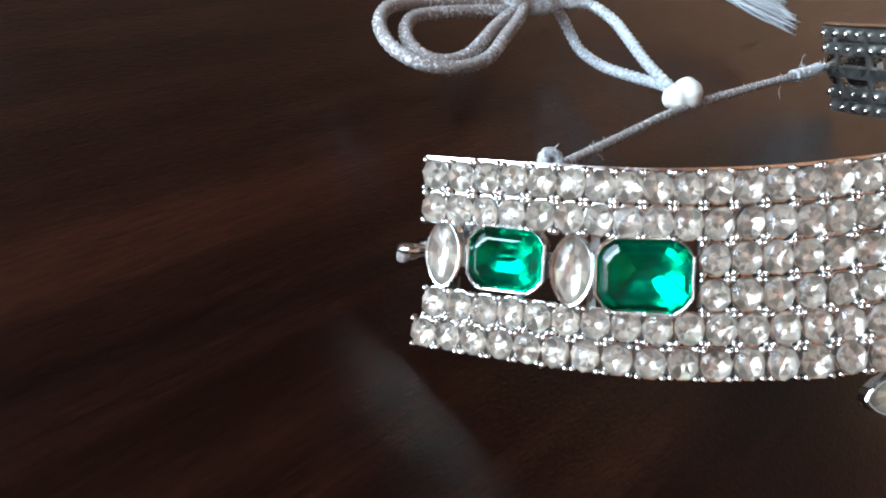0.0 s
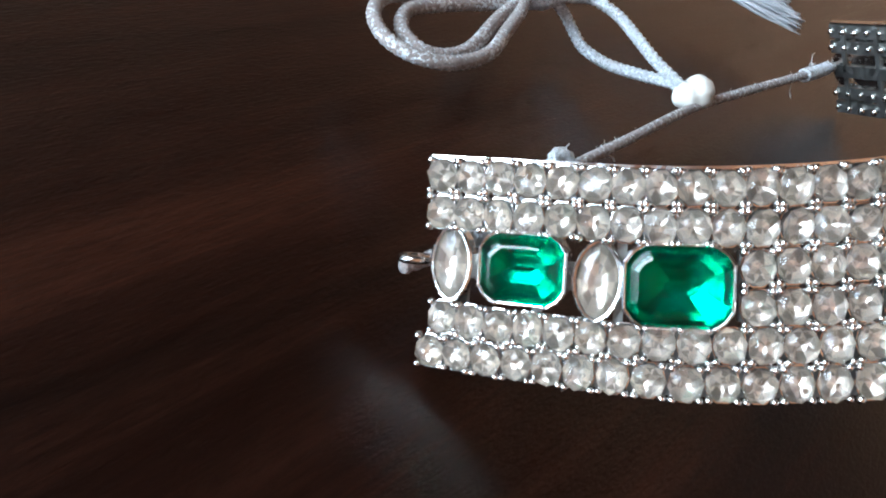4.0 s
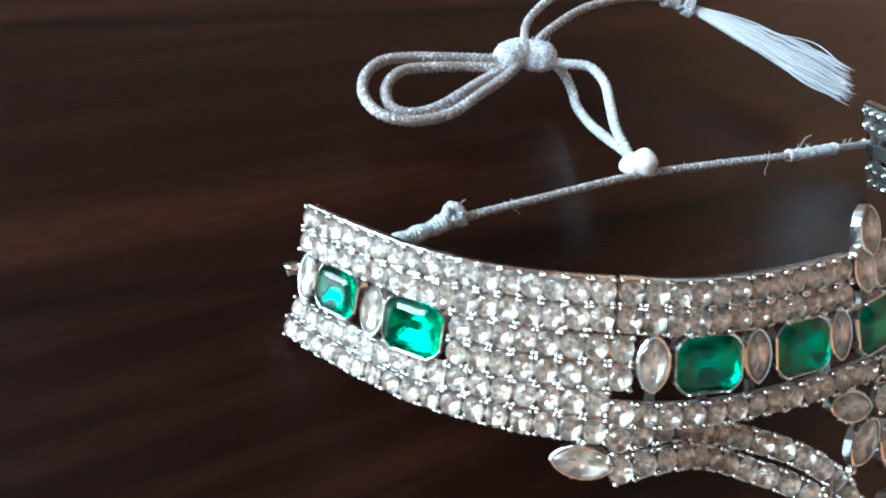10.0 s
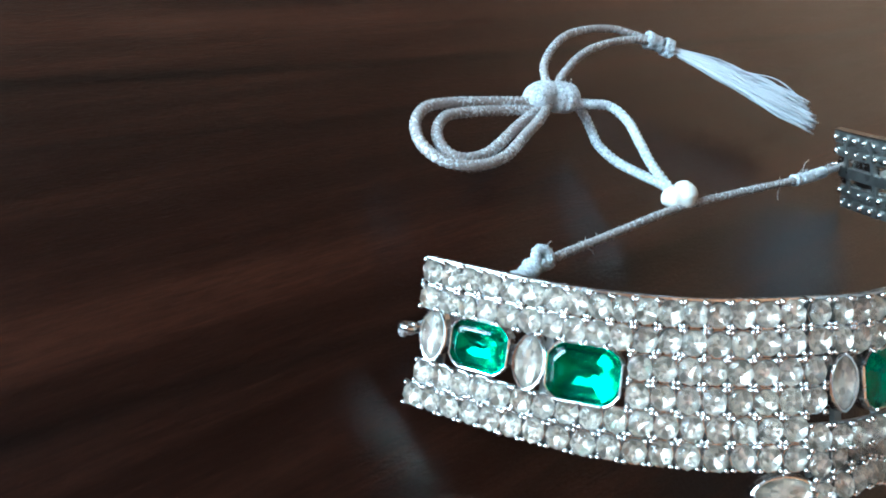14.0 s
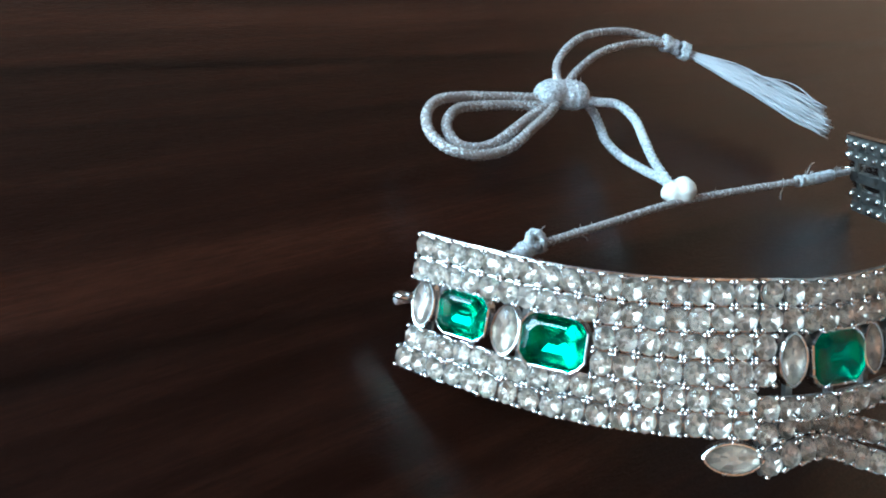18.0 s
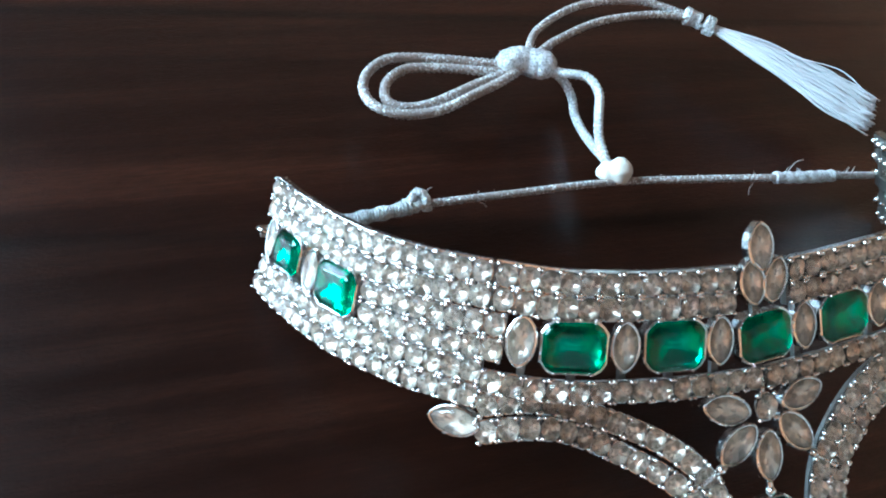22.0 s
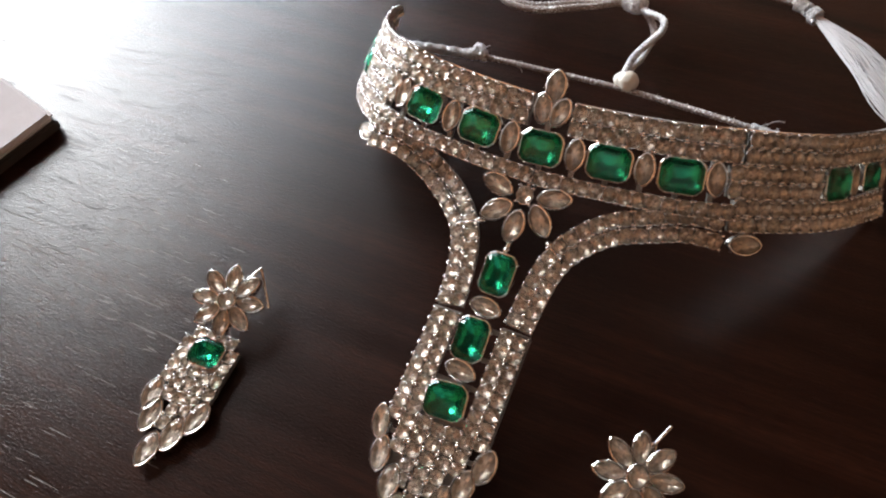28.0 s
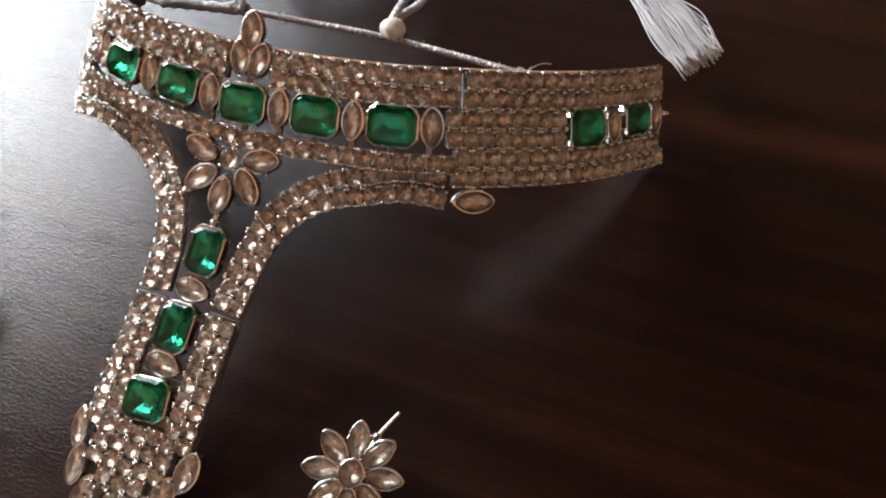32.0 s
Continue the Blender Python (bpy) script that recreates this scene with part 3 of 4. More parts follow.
RIGHT = [(0, 0, 40), (16.6, 1.2, 40.0), (33.2, 3.3, 40.0), (45.2, 7.6, 38.2), (57.0, 15.8, 32.6), (67.6, 26.2, 25.3), (76.2, 40.0, 15.2), (80.6, 47.6, 10.0)]
A_MID, A_HINGE, A_END = np.array((0, 0.77, 0.64)), np.array((0.2, 0.73, 0.655)), np.array((0.30, 0.50, 0.81))
HINGE = 47.2


def side_track(points, sign):
    """Half the band from its middle to its end; its along axis points to the wearer's side given by sign."""
    tr = Track(points, None)

    def across(s, p, t):
        k = min(s / HINGE, 1.0)
        e = max(0.0, (s - HINGE) / max(tr.length - HINGE, 1))
        a = A_MID * (1 - k) + A_HINGE * k * (1 - e) + A_END * k * e
        return np.array((a[0] * -sign, a[1], a[2]))
    tr.across = across
    return tr


TRACK = {-1: side_track(LEFT, -1), 1: side_track(RIGHT, 1)}


def band(u, v=0.0, rise=0.0):
    """A frame on the band: u along it from the middle (left minus), v across from the emerald row (up plus); along axis to +x."""
    side = 1 if u >= 0 else -1
    p, t, a, n = TRACK[side].at(abs(u), 0.0)
    t = t * side
    n = np.cross(t, a)
    return p + a * v + n * rise, t, a, n


PITCH = 3.42


def row(acc, parent, u0, u1, v, skip=()):
    """A row of rhinestones on a strip from u0 to u1."""
    count = max(1, round(abs(u1 - u0) / PITCH))
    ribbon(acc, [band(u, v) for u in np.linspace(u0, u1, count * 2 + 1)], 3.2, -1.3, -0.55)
    for i in range(count):
        u = u0 + (u1 - u0) * (i + 0.5) / count
        if any(a < u < b for a, b in skip):
            continue
        set_round(acc, band(u, v + random.gauss(0, 0.05)), parent)



def panel(name, label=""):
    """An empty mesh object under the necklace, to be filled once its stones are set."""
    return part(name, bpy.data.meshes.new(name), None, necklace, label)


def nearest(side, point):
    return float(TRACK[side].s[np.argmin(np.linalg.norm(TRACK[side].p - np.array(point), axis=1))])


def build_wing(side, name, outer, inner):
    end = TRACK[side].length
    s0 = HINGE + 0.12
    acc = Acc()
    wing = panel(name, "curved side panel of six rhinestone rows")
    e1, e2 = nearest(side, outer), nearest(side, inner)
    for v in (9.95, 6.0, -6.0, -9.95):
        row(acc, wing, side * (s0 + (v * 0.13 - 0.3 if side > 0 else 0)), side * (end + {9.95: 0.3, 6.0: 0.2, -6.0: -0.6, -9.95: 0.8}[v]), v)
    for v in (2.02, -2.02):
        row(acc, wing, side * (s0 - 2.9), side * (e2 - 6.0), v)
    # bars across the back, 
    ribbon(acc, [band(side * s, 12.0) for s in np.linspace(s0 + 0.3, end, 40)], 0.3, -1.2, 0.45, 0)
    for s in np.linspace(s0 + 1, end - 4, 7):
        box_on(acc, band(side * s, 0), 1.0, 22.5, -1.9, -1.25)
    ribbon(acc, [band(side * s, 0) for s in np.linspace(e2 - 7, end - 1, 10)], 3.0, -1.9, -1.3)
    # soldered cup backs
    for s in np.arange(s0 + 1.7, end, PITCH):
        for v in (9.95, 6.0, -6.0, -9.95):
            p, t, a, n = band(side * s, v, -1.45)
            bead_on(acc, p, 0.85 + 0.2 * math.sin(7 * s + v), -n, t, 6)
    # hook at the end
    p, t, a, n = band(side * (end + 0.5), 0.3)
    t = t * side
    ring = [p + t * (1.9 + 1.5 * math.cos(g)) + n * (1.5 * math.sin(g) - 0.3) for g in np.linspace(0, 2 * math.pi, 18)]
    tube(acc, ring, 0.55, 7)
    acc.fill(wing.data, SILVER, DARK_SILVER)
    set_emerald(band(side * e1, 0.5), wing, 9.0, 7.3)
    set_emerald(band(side * e2, 0), wing, 10.3, 8.2)
    set_marquise(band(side * (e1 + e2) / 2, 0), wing, 8.0, 4.4)
    set_marquise(band(side * (e1 + 8.2), 0.3), wing, 8.0, 4.2)
    # drop under the inner lower corner
    p, t, a, n = band(side * (HINGE + 3.4), -14.8)
    set_marquise((p, t, a, n), wing, 8.4, 4.4, math.pi / 2)
    pin = Acc()
    tube(pin, [p + a * 4.0 - n * 0.8, p + a * 1.5 - n * 0.6], 0.5, 6)
    part("link", pin, SILVER, wing)
    return wing


def build_centre():
    acc = Acc()
    ob = panel("centre_band", "middle panel with two rhinestone rows above five green stones")
    h = HINGE - 0.12
    for side in (-1, 1):
        for v in (10.0, 6.1):
            row(acc, ob, side * 5.6, side * h, v)
        box_on(acc, band(side * 5.5, 8.0), 0.4, 7.8, -1.4, 0.0)
        ribbon(acc, [band(side * s, 12.05) for s in np.linspace(5.6, h, 30)], 0.3, -1.2, 0.45, 0)
    row(acc, ob, -h, h, -7.3)
    for u in (-41, -33, -24.7, -16.5, -8.2, 0, 8.2, 16.5, 24.7, 33, 41):
        box_on(acc, band(u, 1.2), 1.2, 20.0, -2.2, -1.3)
    acc.fill(ob.data, SILVER, DARK_SILVER)
    for k in (-2, -1, 0, 1, 2):
        set_emerald(band(k * 16.75, 0), ob, 10.1, 8.0)
    for u in (-41.7, -25.1, -8.4, 8.4, 25.1, 41.5):
        set_marquise(band(u, 0.1), ob, 7.6, 4.2)
    # trefoil on the upper edge
    set_marquise(band(0.2, 15.0, 0.2), ob, 7.4, 4.3)
    set_marquise(band(-2.6, 9.1, 0.2), ob, 7.0, 4.0, 0.22)
    set_marquise(band(2.6, 9.1, 0.2), ob, 7.0, 4.0, -0.30)
    return ob


# the surface on which arms, flower and pendant lie: a profile that runs down from the band to the table
PROFILE, _ = spline([(0, 40.0), (-8.6, 32.9), (-27.0, 21.9), (-43.6, 16.0), (-58.3, 10.4), (-68.5, 6.2), (-80, 3.4), (-100, 2.4)], 300)


def height(x, y):
    bow = min(1.0, max(0.0, (y + 40) / 35))
    y0 = y - bow * (x * x / 290 + 4 * (x / 46) ** 6)
    return float(np.interp(-y0, -PROFILE[:, 0], PROFILE[:, 1])) - 6.0 * left_sag(x)


def left_sag(x):
    """The wearer's right arm hangs lower between its ends (0 to 1)."""
    return math.exp(-((x + 27) / 10) ** 2)


def lower(x, y, dx, dy, rise=0.0):
    """A frame on that surface; its along axis runs towards (dx, dy)."""
    p = np.array((x, y, height(x, y)))
    gx = np.array((1, 0, (height(x + 0.5, y) - height(x - 0.5, y))))
    gy = np.array((0, 1, (height(x, y + 0.5) - height(x, y - 0.5))))
    n = unit(np.cross(gx, gy))
    t = unit(gx * dx + gy * dy)
    return p + n * rise, t, np.cross(n, t), n


ARM = [(46.2, -1.9), (38.0, -4.1), (30.4, -7.2), (23.6, -9.9), (17.5, -14.0), (12.6, -19.6), (10.2, -26.8), (9.0, -37.6)]


def flat_row(acc, parent, line, off, cut0=0.0, cut1=0.0):
    """A row of rhinestones along a line on the lower surface, off to its side."""
    pts, length = spline(line, 300)
    tan = np.gradient(pts, axis=0)
    tan /= np.linalg.norm(tan, axis=1)[:, None]
    side = np.stack([-tan[:, 1], tan[:, 0]], 1)
    own = pts + side * off
    d = np.r_[0, np.cumsum(np.linalg.norm(np.diff([np.append(q, height(*q)) for q in own], axis=0), axis=1))]

    def fr(s):
        x, y = np.interp(s, d, own[:, 0]), np.interp(s, d, own[:, 1])
        return lower(x, y, np.interp(s, d, tan[:, 0]), np.interp(s, d, tan[:, 1]))
    a, b = cut0, d[-1] - cut1
    count = max(1, round((b - a) / PITCH))
    ribbon(acc, [fr(s) for s in np.linspace(a, b, count * 2 + 1)], 3.2, -1.3, -0.55)
    for i in range(count):
        set_round(acc, fr(a + (b - a) * (i + 0.5) / count), parent)
    return fr, a, b


def build_arm(side):
    acc = Acc()
    ob = panel("left_arm" if side < 0 else "right_arm", "curved arm of two rhinestone rows")
    line = [(x * side - 0.3, y) for x, y in ARM]
    if side < 0:
        line = [(x - 3.0 * left_sag(x), y + 3.2 * left_sag(x)) for x, y in line]
        line[0] = (line[0][0] - 1.8, line[0][1] + 0.3)
    for off in (-1.78, 1.78):
        fr, a, b = flat_row(acc, ob, line, off)
    acc.fill(ob.data, SILVER, DARK_SILVER)
    return ob


def build_flower():
    acc = Acc()
    ob = panel("flower_motif", "flower of five marquise petals round a small clear stone")
    x0, y0 = -0.4, -9.4
    petals = [(-7.3, 0.7, 1.25), (7.3, 0.9, -1.30), (-5.8, -4.5, 2.20), (5.5, -4.2, -2.45), (-0.3, -6.9, 3.05)]
    for dx, dy, ang in petals:
        fr = lower(x0 + dx, y0 + dy, 1, 0, 0.6)
        set_marquise(fr, ob, 8.0, 4.4, ang)
    p, t, a, n = lower(x0, y0, 1, 0, 0.7)
    set_round(acc, (p, t, a, n), ob, 1.9)
    # links to the arms, to the row above and to the pendant
    for a0, b0 in (((-8.5, -16.8), (-15.5, -19.0)), ((8.2, -17.4), (13.6, -20.6)), ((-0.6, -19.8), (-0.7, -22.6)), ((-0.4, -9), (-0.4, -5.2))):
        line = [np.append(q, height(*q) + 0.2) for q in np.linspace(a0, b0, 5)]
        tube(acc, line, 0.6, 7)
    for q in ((-9.5, -17.2), (-14.6, -18.8), (9, -17.9), (12.8, -20.1), (-0.7, -21.8)):
        bead_on(acc, np.append(q, height(*q) + 0.5), 0.8, np.array((0, -0.55, 0.83)), np.array((1.0, 0, 0)), 8)
    acc.fill(ob.data, SILVER, DARK_SILVER)
    return ob


def build_pendant():
    acc = Acc()
    ob = panel("pendant", "long pendant with green stones, rhinestone columns and marquise tips")
    xc = -0.5
    for x, y0, y1, low in ((-10.7, -39, -66, -12.3), (10.9, -39, -66, 10.6), (-7.2, -39, -73, -8.5), (7.4, -39, -73, 7.1), (-4.2, -63.0, -80, -4.6), (3.6, -63.0, -80, 3.5), (-0.2, -63.4, -84, -0.4)):
        flat_row(acc, ob, [(xc + x, y0), (xc + (x * 0.6 + low * 0.4), (y0 + y1) / 2), (xc + low, y1)], 0)
    for x, low in ((-12.7, -14.3), (12.9, 12.6)):
        ribbon(acc, [lower(xc + x + (low - x) * k / 15, y, 0, -1) for k, y in enumerate(np.linspace(-39, -66.5, 16))], 0.4, -1.4, -0.7)
    for y in (-40, -47, -54, -62, -69):
        box_on(acc, lower(xc, y, 1, 0), 24, 1.2, -1.9, -1.25)
    ribbon(acc, [lower(xc - 0.8, y, 0, -1) for y in np.linspace(-61, -78, 10)], 19.0, -1.9, -1.35)
    for x in (-9, 9.2):
        box_on(acc, lower(xc + x, -38.6, 1, 0), 7.2, 0.4, -1.4, 0.0)
    acc.fill(ob.data, SILVER, DARK_SILVER)
    set_emerald(lower(-0.7, -27.2, 0, -1), ob, 10.2, 7.6)
    set_emerald(lower(-1.1, -43.6, 0, -1), ob, 10.4, 7.8, 0.03)
    set_emerald(lower(-1.6, -58.4, 1, 0), ob, 10.0, 8.6, 0.10)
    set_marquise(lower(-0.7, -35.4, 1, 0), ob, 7.6, 4.2, math.pi / 2 - 0.1)
    set_marquise(lower(-0.8, -51.0, 1, 0), ob, 7.6, 4.2, math.pi / 2 - 0.15)
    for x, y, g in ((-15.2, -67.6, 0.15), (12.8, -68.6, -0.15), (-12.2, -74.6, 0.1), (9.6, -74.6, -0.1), (-7.2, -80.0, 0.08), (6.0, -79.8, -0.08), (-3.4, -85.6, 0.03), (2.8, -85.4, -0.03), (-0.4, -90.6, 0.0)):
        set_marquise(lower(x, y, 1, 0, 0.1), ob, 8.2, 4.6, g)
    return ob


build_wing(-1, "left_wing", LEFT[6], LEFT[5])
build_wing(1, "right_wing", RIGHT[6], RIGHT[5])
build_centre()
build_arm(-1)
build_arm(1)
build_flower()
build_pendant()


# ---------------------------------------------------------------- cord with its knot, bead and tassel
def cord_mesh(points, r=1.15, count=240, twist=1.8, lobes=3, depth=0.13, seg=12):
    acc = Acc()
    tube(acc, spline(points, count)[0], r, seg, lobes, depth, twist)
    return acc


def coil_mesh(points, r, turns, wire, count=900, wobble=0.0):
    """Thread wound round a line."""
    line, length = spline(points, count)
    t = np.gradient(line, axis=0)
    t /= np.linalg.norm(t, axis=1)[:, None]
    out = []
    for i, p in enumerate(line):
        a = unit(np.cross(t[i], (0.1, 0.2, 0.97)))
        b = np.cross(a, t[i])
        g = 2 * math.pi * turns * i / (count - 1)
        q = r * (1 + wobble * math.sin(g * 0.173 + 1))
        out.append(p + a * q * math.cos(g) + b * q * math.sin(g))
    acc = Acc()
    tube(acc, out, wire, 6)
    return acc


def build_cord():
    main = [(-75.5, 51.6, 8.6), (-68, 50.4, 9.6), (-58.4, 50.6, 10.9), (-42.4, 53.0, 10.4), (-20, 53.3, 10.8), (4.0, 53.4, 11.2), (25, 50.6, 13.0), (44.6, 47.4, 14.8), (62, 47.0, 13.6), (80.5, 48.2, 9.6)]
    cord = part("cord", cord_mesh(main, 0.86, 420, 1.5), CORD, necklace, "pale twisted drawstring tied behind the choker")
    part("thread_wrap", coil_mesh(main[1:4], 1.15, 34, 0.42, 900, 0.15), ZARI, cord, "thread wound tightly round the cord")
    part("thread_wrap", coil_mesh([(-45, 52.8, 10.4), (-42, 53.3, 10.8), (-39.5, 53.3, 10.5)], 1.1, 7, 0.5, 240, 0.4), ZARI, cord)
    part("thread_wrap", coil_mesh([main[7], (53, 46.9, 14.4), main[8]], 1.05, 30, 0.42, 900, 0.12), ZARI, cord, "silver thread wound round the cord")
    lump = Acc()
    tube(lump, spline([(-43.6, 53.4, 11.4), (-42.8, 54.6, 12.6), (-41.4, 54.4, 13.1), (-40.4, 53.2, 12.2), (-41.2, 52.4, 11.2), (-42.6, 53.0, 11.6)], 40)[0], 1.0, 8, 3, 0.12, 1.5)
    part("small_knot", lump, ZARI, cord, "small pale knot of thread")
    # loose ends of the wrappings
    acc = Acc()
    for a, b, c in (((-41, 53, 11), (-40, 54.8, 13.0), (-38.8, 55.2, 13.6)), ((-43, 53, 11.5), (-43.6, 54.4, 13.4), (-42.6, 55.0, 14.2)), ((47, 47.5, 16), (50, 49.4, 17.4), (52.5, 49.8, 17.6)),
                    ((40.5, 48.4, 14.4), (38.5, 46.8, 12.4), (38.2, 45.6, 11.4)), ((-30, 53, 11), (-27, 52.2, 9.8), (-26.5, 51.6, 9.2))):
        tube(acc, spline([a, b, c], 12)[0], 0.10, 5)
    # frayed fibres along the cord
    rnd = random.Random(11)
    line, length = spline(main, 400)
    for k in range(46):
        q = line[rnd.randrange(60, 380)]
        d = np.array((rnd.uniform(-1, 1), rnd.uniform(-1, 1), rnd.uniform(-0.4, 1)))
        tube(acc, [q, q + d * 0.9, q + d * 1.3 + np.array((rnd.uniform(-0.8, 0.8), 0.2, 0.2))], 0.05, 4)
    for k in range(34):
        q = line[rnd.randrange(300, 372)] if k < 24 else line[rnd.randrange(78, 96)]
        d = np.array((rnd.uniform(-1, 1), rnd.uniform(-1, 1), rnd.uniform(-0.2, 1)))
        tube(acc, [q, q + d * 1.2, q + d * 1.7 + np.array((rnd.uniform(-1.0, 1.0), 0.2, 0.3))], 0.07, 4)
    part("loose_thread", acc, ZARI, cord)
    # bead
    bm = bmesh.new()
    bmesh.ops.create_uvsphere(bm, u_segments=36, v_segments=28, radius=1.0)
    for v in bm.verts:
        pinch = 1 - 0.16 * math.exp(-((v.co.x + 0.15) / 0.22) ** 2)
        v.co = Vector((v.co.x * 4.2, v.co.y * (3.1 + 0.5 * v.co.x) * pinch, v.co.z * (3.2 + 0.4 * v.co.x) * pinch)) * MM
        v.co += Vector(noise.noise_vector(v.co * 500)) * 0.00025
    for f in bm.faces:
        f.smooth = True
    me = bpy.data.meshes.new("bead")
    bm.to_mesh(me)
    bm.free()
    me.materials.append(BEAD)
    part("bead", me, None, cord, "glossy cream bead", pose(0.0058, 0.0556, 0.0124, 0, -22, -20))
    # two strands from bead to knot
    for pts in ([(4.6, 57.0, 12.8), (4.6, 59.3, 12.8), (5.2, 65.5, 13.4), (7.5, 72.0, 13.9), (9.9, 78.3, 14.0), (8.8, 83.8, 13.9), (3.0, 86.2, 13.5), (-3.0, 89.5, 12.8)],
                [(4.4, 57.0, 12.2), (5.0, 59.4, 12.0), (5.3, 65.6, 9.4), (6.0, 72.8, 6.6), (6.4, 79.2, 5.8), (6.9, 83.0, 6.8), (5.2, 86.0, 9.4), (1.8, 88.0, 11.8), (-3.0, 90.0, 12.4)]):
        part("cord_strand", cord_mesh(pts, 1.1, 160, 1.5), ZARI_CORD, cord)
    # the double bow
    outer = [(-5.0, 89.5, 12.6), (-14.1, 91.6, 12.4), (-24.2, 93.8, 12.2), (-32.8, 95.4, 12.0), (-39.6, 95.3, 12.0), (-44.6, 92.2, 12.0), (-47.2, 87.9, 12.0), (-47.4, 83.7, 12.0), (-45.0, 79.9, 12.0),
             (-39.4, 77.5, 12.0), (-30.8, 78.0, 12.0), (-20.9, 82.2, 12.2), (-12.4, 86.0, 12.4), (-5.0, 90.5, 12.6)]
    inner = [(-5.0, 89.5, 12.0), (-14.9, 90.0, 11.6), (-22.7, 91.6, 11.4), (-29.5, 92.6, 11.2), (-35.5, 92.6, 11.2), (-40.2, 89.8, 11.2), (-42.4, 86.1, 11.2), (-42.2, 82.3, 11.2), (-38.6, 80.3, 11.2),
             (-31.9, 80.9, 11.3), (-20.5, 85.4, 11.6), (-14.1, 87.6, 11.8), (-5.0, 90.0, 12.0)]
    for pts in (outer, inner):
        part("cord_loop", cord_mesh(pts, 1.15, 260, 1.5), CORD, cord)
    # knot: cord wound six times round itself
    rnd = random.Random(3)
    acc = Acc()
    for (cx, cy, cz), half, r0, turn, wraps in (((-7.8, 91.7, 13.2), 5.4, 3.6, 0.1, 5), ((-2.4, 90.0, 13.2), 4.9, 3.8, -0.4, 4)):
        nu, nv = 48, 36
        ax = np.array((math.cos(turn), math.sin(turn), 0.05))
        ax /= np.linalg.norm(ax)
        e1 = unit(np.cross(ax, (0, 0, 1)))
        e2 = np.cross(e1, ax)
        pts = []
        for i in range(nu + 1):
            q = -1 + 2 * i / nu
            body = (1 - abs(q) ** 2.6) ** 0.5
            for j in range(nv):
                g = 2 * math.pi * j / nv
                ridge = abs(math.sin(math.pi * wraps * (q * 0.5 + 0.5) + 0.5 * g + 0.35 * math.sin(g * 2 + cx)))
                rr = r0 * body * (0.93 + 0.07 * ridge ** 0.6 + 0.03 * noise.noise(Vector((q * 6, math.cos(g) * 3, math.sin(g) * 3 + cx)))) * (1 + 0.10 * math.sin(2 * g + cx))
                pts.append(np.array((cx, cy, cz)) + ax * q * half + (e1 * math.cos(g) + e2 * math.sin(g) * 0.86) * rr)
        acc.add(pts, [(i * nv + j, (i + 1) * nv + j, (i + 1) * nv + (j + 1) % nv, i * nv + (j + 1) % nv) for i in range(nu) for j in range(nv)], True)
    for k in range(40):
        q = np.array((rnd.uniform(-12, 2), 90.8 + rnd.uniform(-2, 2), 15 + rnd.uniform(-0.5, 0.8)))
        tube(acc, [q, q + np.array((rnd.uniform(-1, 1), rnd.uniform(-1, 1), rnd.uniform(0.2, 1.0)))], 0.06, 4)
    part("knot", acc, ZARI_CORD, cord, "shiny wound knot of silver-shot cord")
    # two strands to the tassel
    for pts in ([(-5.0, 92.0, 13.4), (1.0, 100.8, 14.6), (16.0, 108.2, 15.6), (34.0, 108.6, 15.6), (46.5, 103.2, 15.0)],
                [(-3.0, 92.0, 13.4), (4.0, 96.4, 14.2), (19.0, 102.4, 14.8), (36.0, 104.2, 15.0), (46.5, 102.4, 15.0)]):
        part("cord_strand", cord_mesh(pts, 0.98, 160, 1.5), CORD, cord)
    part("tassel_binding", coil_mesh([(45.5, 103.4, 15.0), (49.5, 101.0, 14.8)], 1.6, 5, 0.75, 240, 0.15), ZARI_CORD, cord)
    part("tassel_binding", coil_mesh([(50.6, 100.2, 14.6), (52.6, 98.8, 14.4)], 2.0, 3, 0.7, 160), ZARI_CORD, cord)
    # tassel of fine threads
    rnd = random.Random(5)
    acc = Acc()
    for k in range(170):
        g, q = rnd.uniform(0, 2 * math.pi), math.sqrt(rnd.random())
        c0 = np.array((52.0, 99.2, 14.4)) + np.array((0.5 * math.cos(g), 1.0 * math.cos(g), 1.0 * math.sin(g))) * q
        far = rnd.uniform(-1, 1)
        end = np.array((86.8, 66.2, 12.2)) + np.array((0.64, 0.77, 0)) * far * 6.2 + np.array((0.65, -0.75, 0)) * rnd.uniform(-2.6, 1.8) + np.array((0, 0, rnd.uniform(-2.0, 1.6)))
        side = np.array((0.66, 0.75, 0.0))
        m1 = c0 * 0.62 + end * 0.38 + side * (far * 1.5 + rnd.gauss(0, 0.5)) + np.array((0.4, 0.8, 0.6 + rnd.gauss(0, 0.5)))
        m2 = c0 * 0.25 + end * 0.75 + side * (far * 2.2 + rnd.gauss(0, 0.9)) + np.array((0.3, 0.5, 0.3 + rnd.gauss(0, 0.7)))
        line = spline([c0, m1, m2, end], 26)[0]
        pace, start, sway = rnd.uniform(0.5, 1.1), rnd.uniform(0, 6.28), rnd.uniform(0.05, 0.32)
        for i in range(len(line)):
            line[i] += (side * math.sin(pace * i + start) + np.array((0, 0, 0.7)) * math.cos(pace * i * 0.8 + start)) * sway * i / 25
        tube(acc, line, rnd.uniform(0.14, 0.25), 5)
    t = part("tassel", acc, TASSEL, cord, "white silk tassel of fine threads")
    tagged(t, kind="stuff")
    return cord


build_cord()


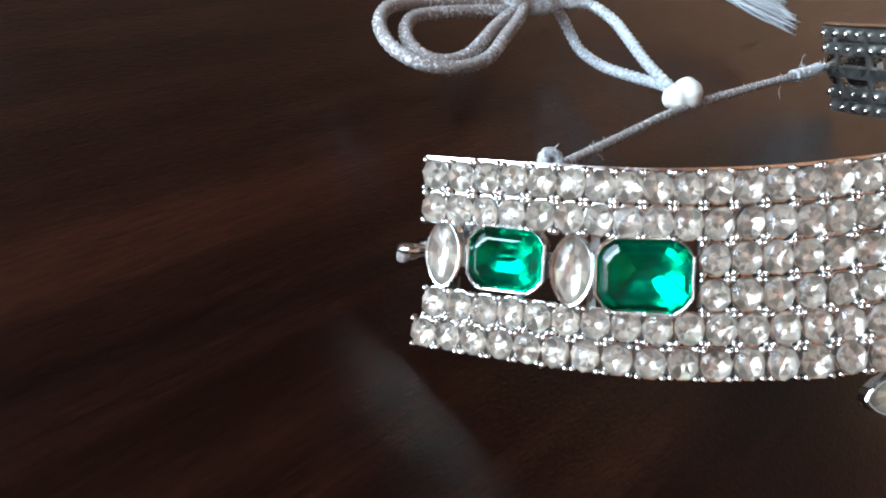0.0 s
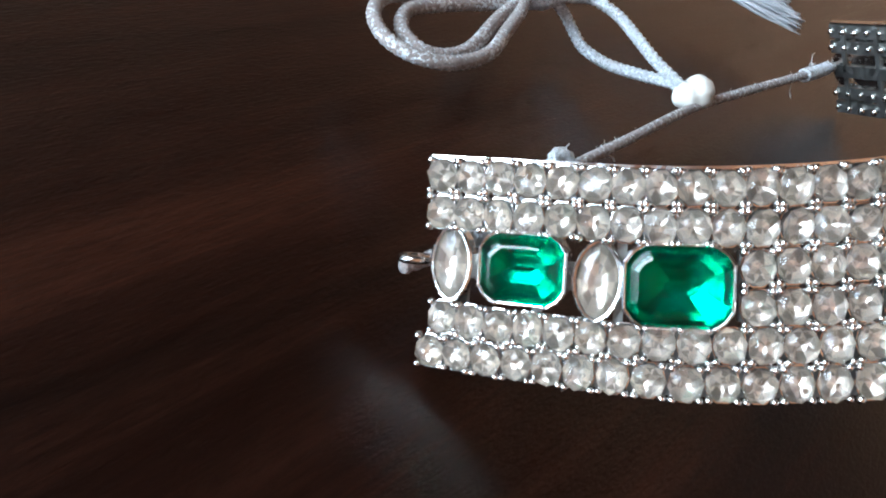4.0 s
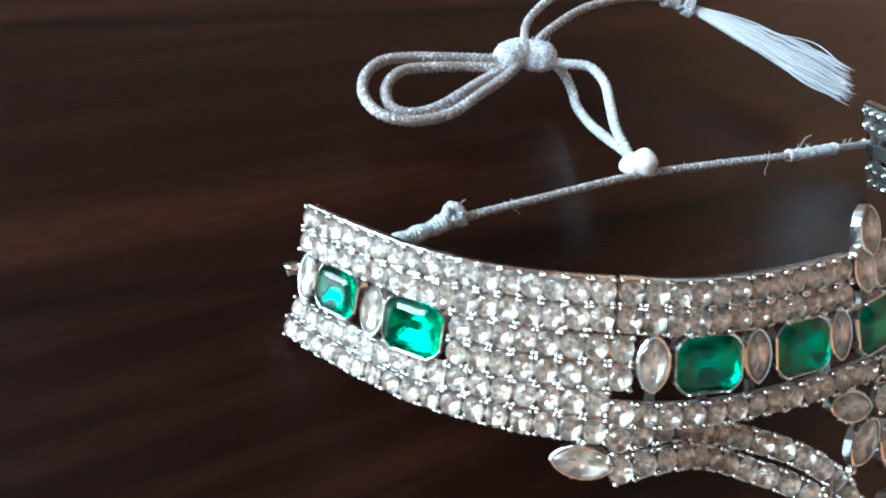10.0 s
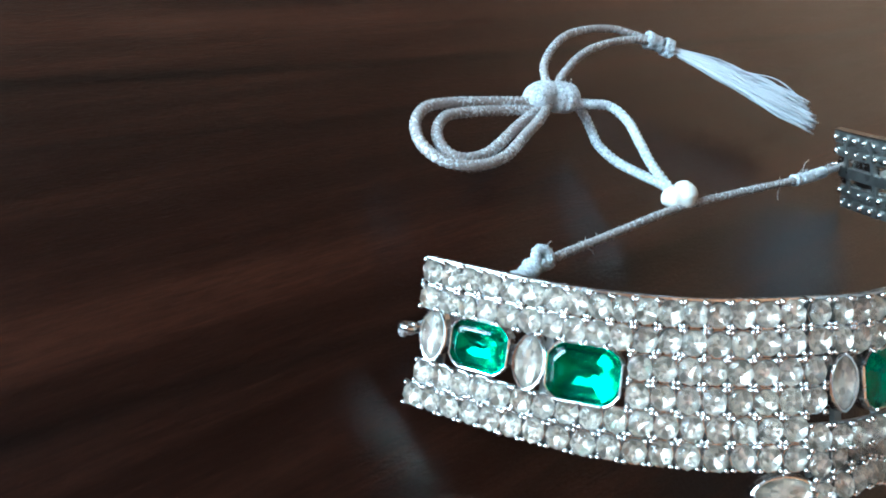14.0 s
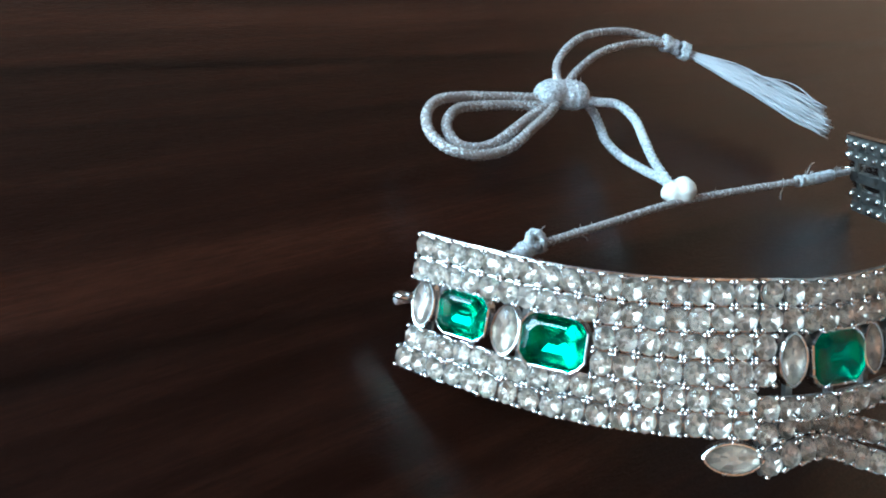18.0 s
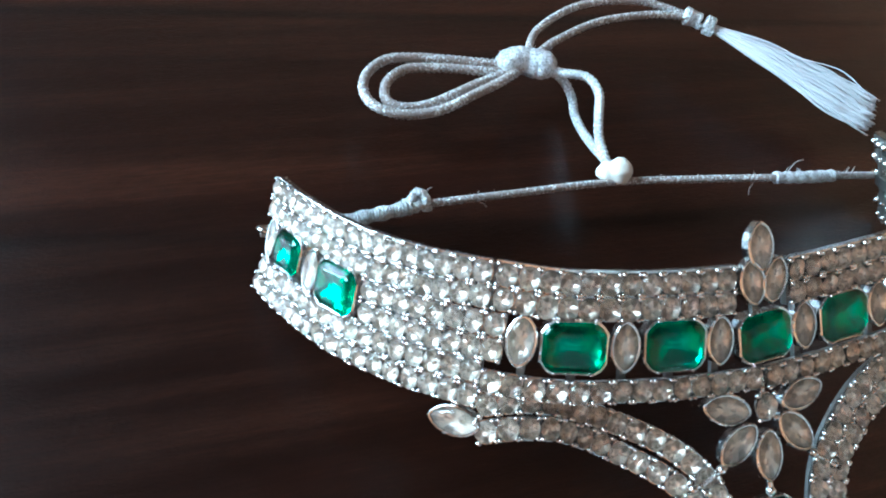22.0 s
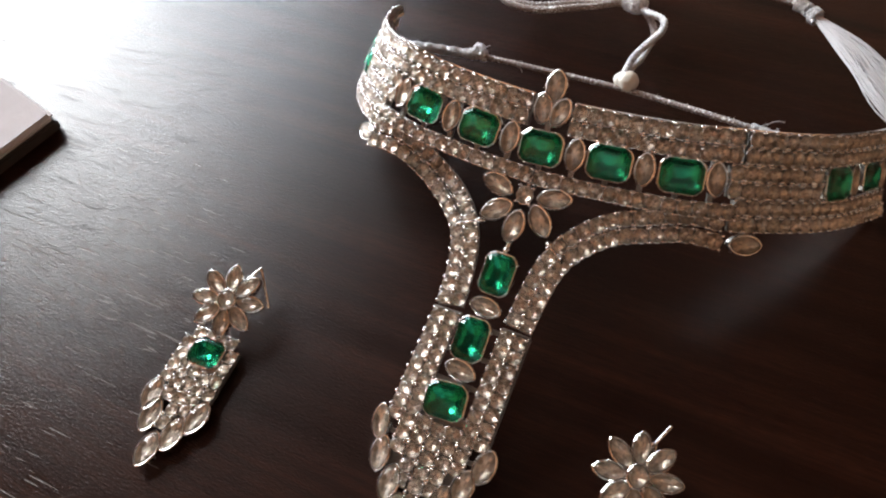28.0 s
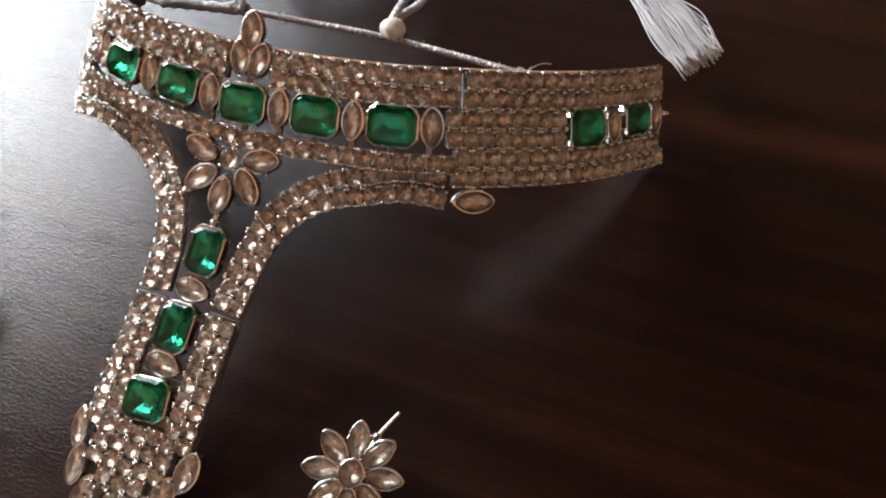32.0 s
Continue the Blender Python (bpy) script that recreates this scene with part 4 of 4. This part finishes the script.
# ---------------------------------------------------------------- earrings
def build_earring(post):
    """An earring lying on the table, its flower raised on its post (a line of points); its length runs along -y from the flower."""
    ear = new("earring")
    tagged(ear, "silver flower drop earring with green stone, lying on the table", "earring", "pair of earrings")

    def on(x, y, rise=0.0, turn=0.0):
        p = np.array((x, y, 2.2 + rise))
        return p, np.array((math.cos(turn), math.sin(turn), 0)), np.array((-math.sin(turn), math.cos(turn), 0)), np.array((0.0, 0, 1))
    body = part("drop_panel", bpy.data.meshes.new("drop_panel"), None, ear)
    acc = Acc()
    cols = ((-7.0, -7.4, -21.0), (-3.5, -12.6, -25.5), (0.0, -14.4, -33.0), (3.5, -12.6, -28.0), (7.0, -7.4, -22.5))
    for x, y0, y1 in cols:
        count = max(1, round((y0 - y1) / PITCH))
        ribbon(acc, [on(x, y) [:1] + (np.array((0, -1.0, 0)), np.array((1.0, 0, 0)), np.array((0, 0, 1.0))) for y in np.linspace(y0, y1, 8)], 3.2, -1.3, -0.55)
        for i in range(count):
            set_round(acc, on(x, y0 + (y1 - y0) * (i + 0.5) / count), body)
    for y in (-5.8,):
        for x in (-5.2, -1.7, 1.7, 5.2):
            set_round(acc, on(x, y), body)
    for y in (-9, -14, -19, -24):
        box_on(acc, on(0, y), 14, 1.0, -1.9, -1.25)
    acc.fill(body.data, SILVER, DARK_SILVER)
    set_emerald(on(0, -10.4, 0.2), body, 9.2, 7.8)
    for x, y, g in ((-7.6, -25.4, 0.1), (-4.6, -30.6, 0.05), (0, -38.6, 0), (3.9, -33.0, -0.05), (7.6, -27.0, -0.1)):
        set_marquise(on(x, y, 0.1), body, 9.0, 5.0, g)
    head = part("flower_head", bpy.data.meshes.new("flower_head"), None, ear)
    acc = Acc()
    tiltx, tilty = 0.22, 0.12
    nrm = unit((tilty, -tiltx, 1.0))

    def petal(r, g, rise=0.0):
        tx = unit(np.cross((0, 1.0, 0), nrm))
        ty = np.cross(nrm, tx)
        p = np.array((0.4, 3.6, 8.4)) + (tx * math.cos(g) + ty * math.sin(g)) * r + nrm * rise
        return p, tx, ty, nrm
    for k in range(8):
        g = 2 * math.pi * k / 8 + 0.2
        set_marquise(petal(6.3, g, 0.3 * (k % 2)), head, 7.2, 3.7, g - math.pi / 2)
    set_marquise(petal(0, 0, 1.1), head, 5.2, 4.4)
    p, tx, ty, n = petal(0, 0)
    for k in range(8):
        g = 2 * math.pi * k / 8 + 0.2
        tube(acc, [p - n * 0.9, p - n * 0.9 + (tx * math.cos(g) + ty * math.sin(g)) * 5], 0.5, 6)
    # post and link
    tube(acc, spline([p - n * 1.2, *post], 40)[0], 0.42, 8)
    tube(acc, [(1.4, 11.4, 6.5), (1.75, 13.0, 6.6)], 1.1, 10)
    tube(acc, spline([p - ty * 7 - n * 1.2, (0.2, -4.4, 4.0), (0.0, -6.0, 2.2)], 10)[0], 0.5, 7)
    acc.fill(head.data, SILVER, DARK_SILVER)
    return ear


for post, m in ((((0.9, 8.0, 6.6), (2.2, 13.0, 7.6), (3.6, 15.8, 8.2), (4.3, 15.2, 8.0), (6.6, 11.4, 5.0), (8.4, 8.0, 1.2)), pose(-0.0695, -0.0585, 0, 0, 0, 2)),
                (((0.9, 8.0, 6.6), (1.6, 12.6, 6.6), (4.0, 18.6, 7.2)), pose(0.0452, -0.0610, 0, 0, 0, 0))):
    build_earring(post).matrix_basis = m


# ---------------------------------------------------------------- white box at the table's side
def build_box():
    box = new("card_box")
    tagged(box, "white folded card box, its shadowed base painted dark", "box")
    # The dark base paints the shadowed side and its reflection below the lid.
    for name, mat, lo, hi, bev in (("shaded_base", BOX_SHADE, 0.0, 4.2, 0.8), ("lid", BOX_WHITE, 4.2, 7.4, 1.4)):
        bm = bmesh.new()
        bmesh.ops.create_cube(bm, size=1.0, matrix=Matrix.Translation((-0.045, -0.03, (lo + hi) / 2 * MM)) @ Matrix.Diagonal((0.09, 0.06, (hi - lo) * MM, 1)))
        bmesh.ops.bevel(bm, geom=bm.edges[:], offset=bev * MM, segments=3, affect="EDGES")
        me = bpy.data.meshes.new(name)
        bm.to_mesh(me)
        bm.free()
        me.materials.append(mat)
        part(name, me, None, box)
    box.matrix_basis = pose(-0.168, -0.0165, 0, 0, 0, -14)
    return box


build_box()
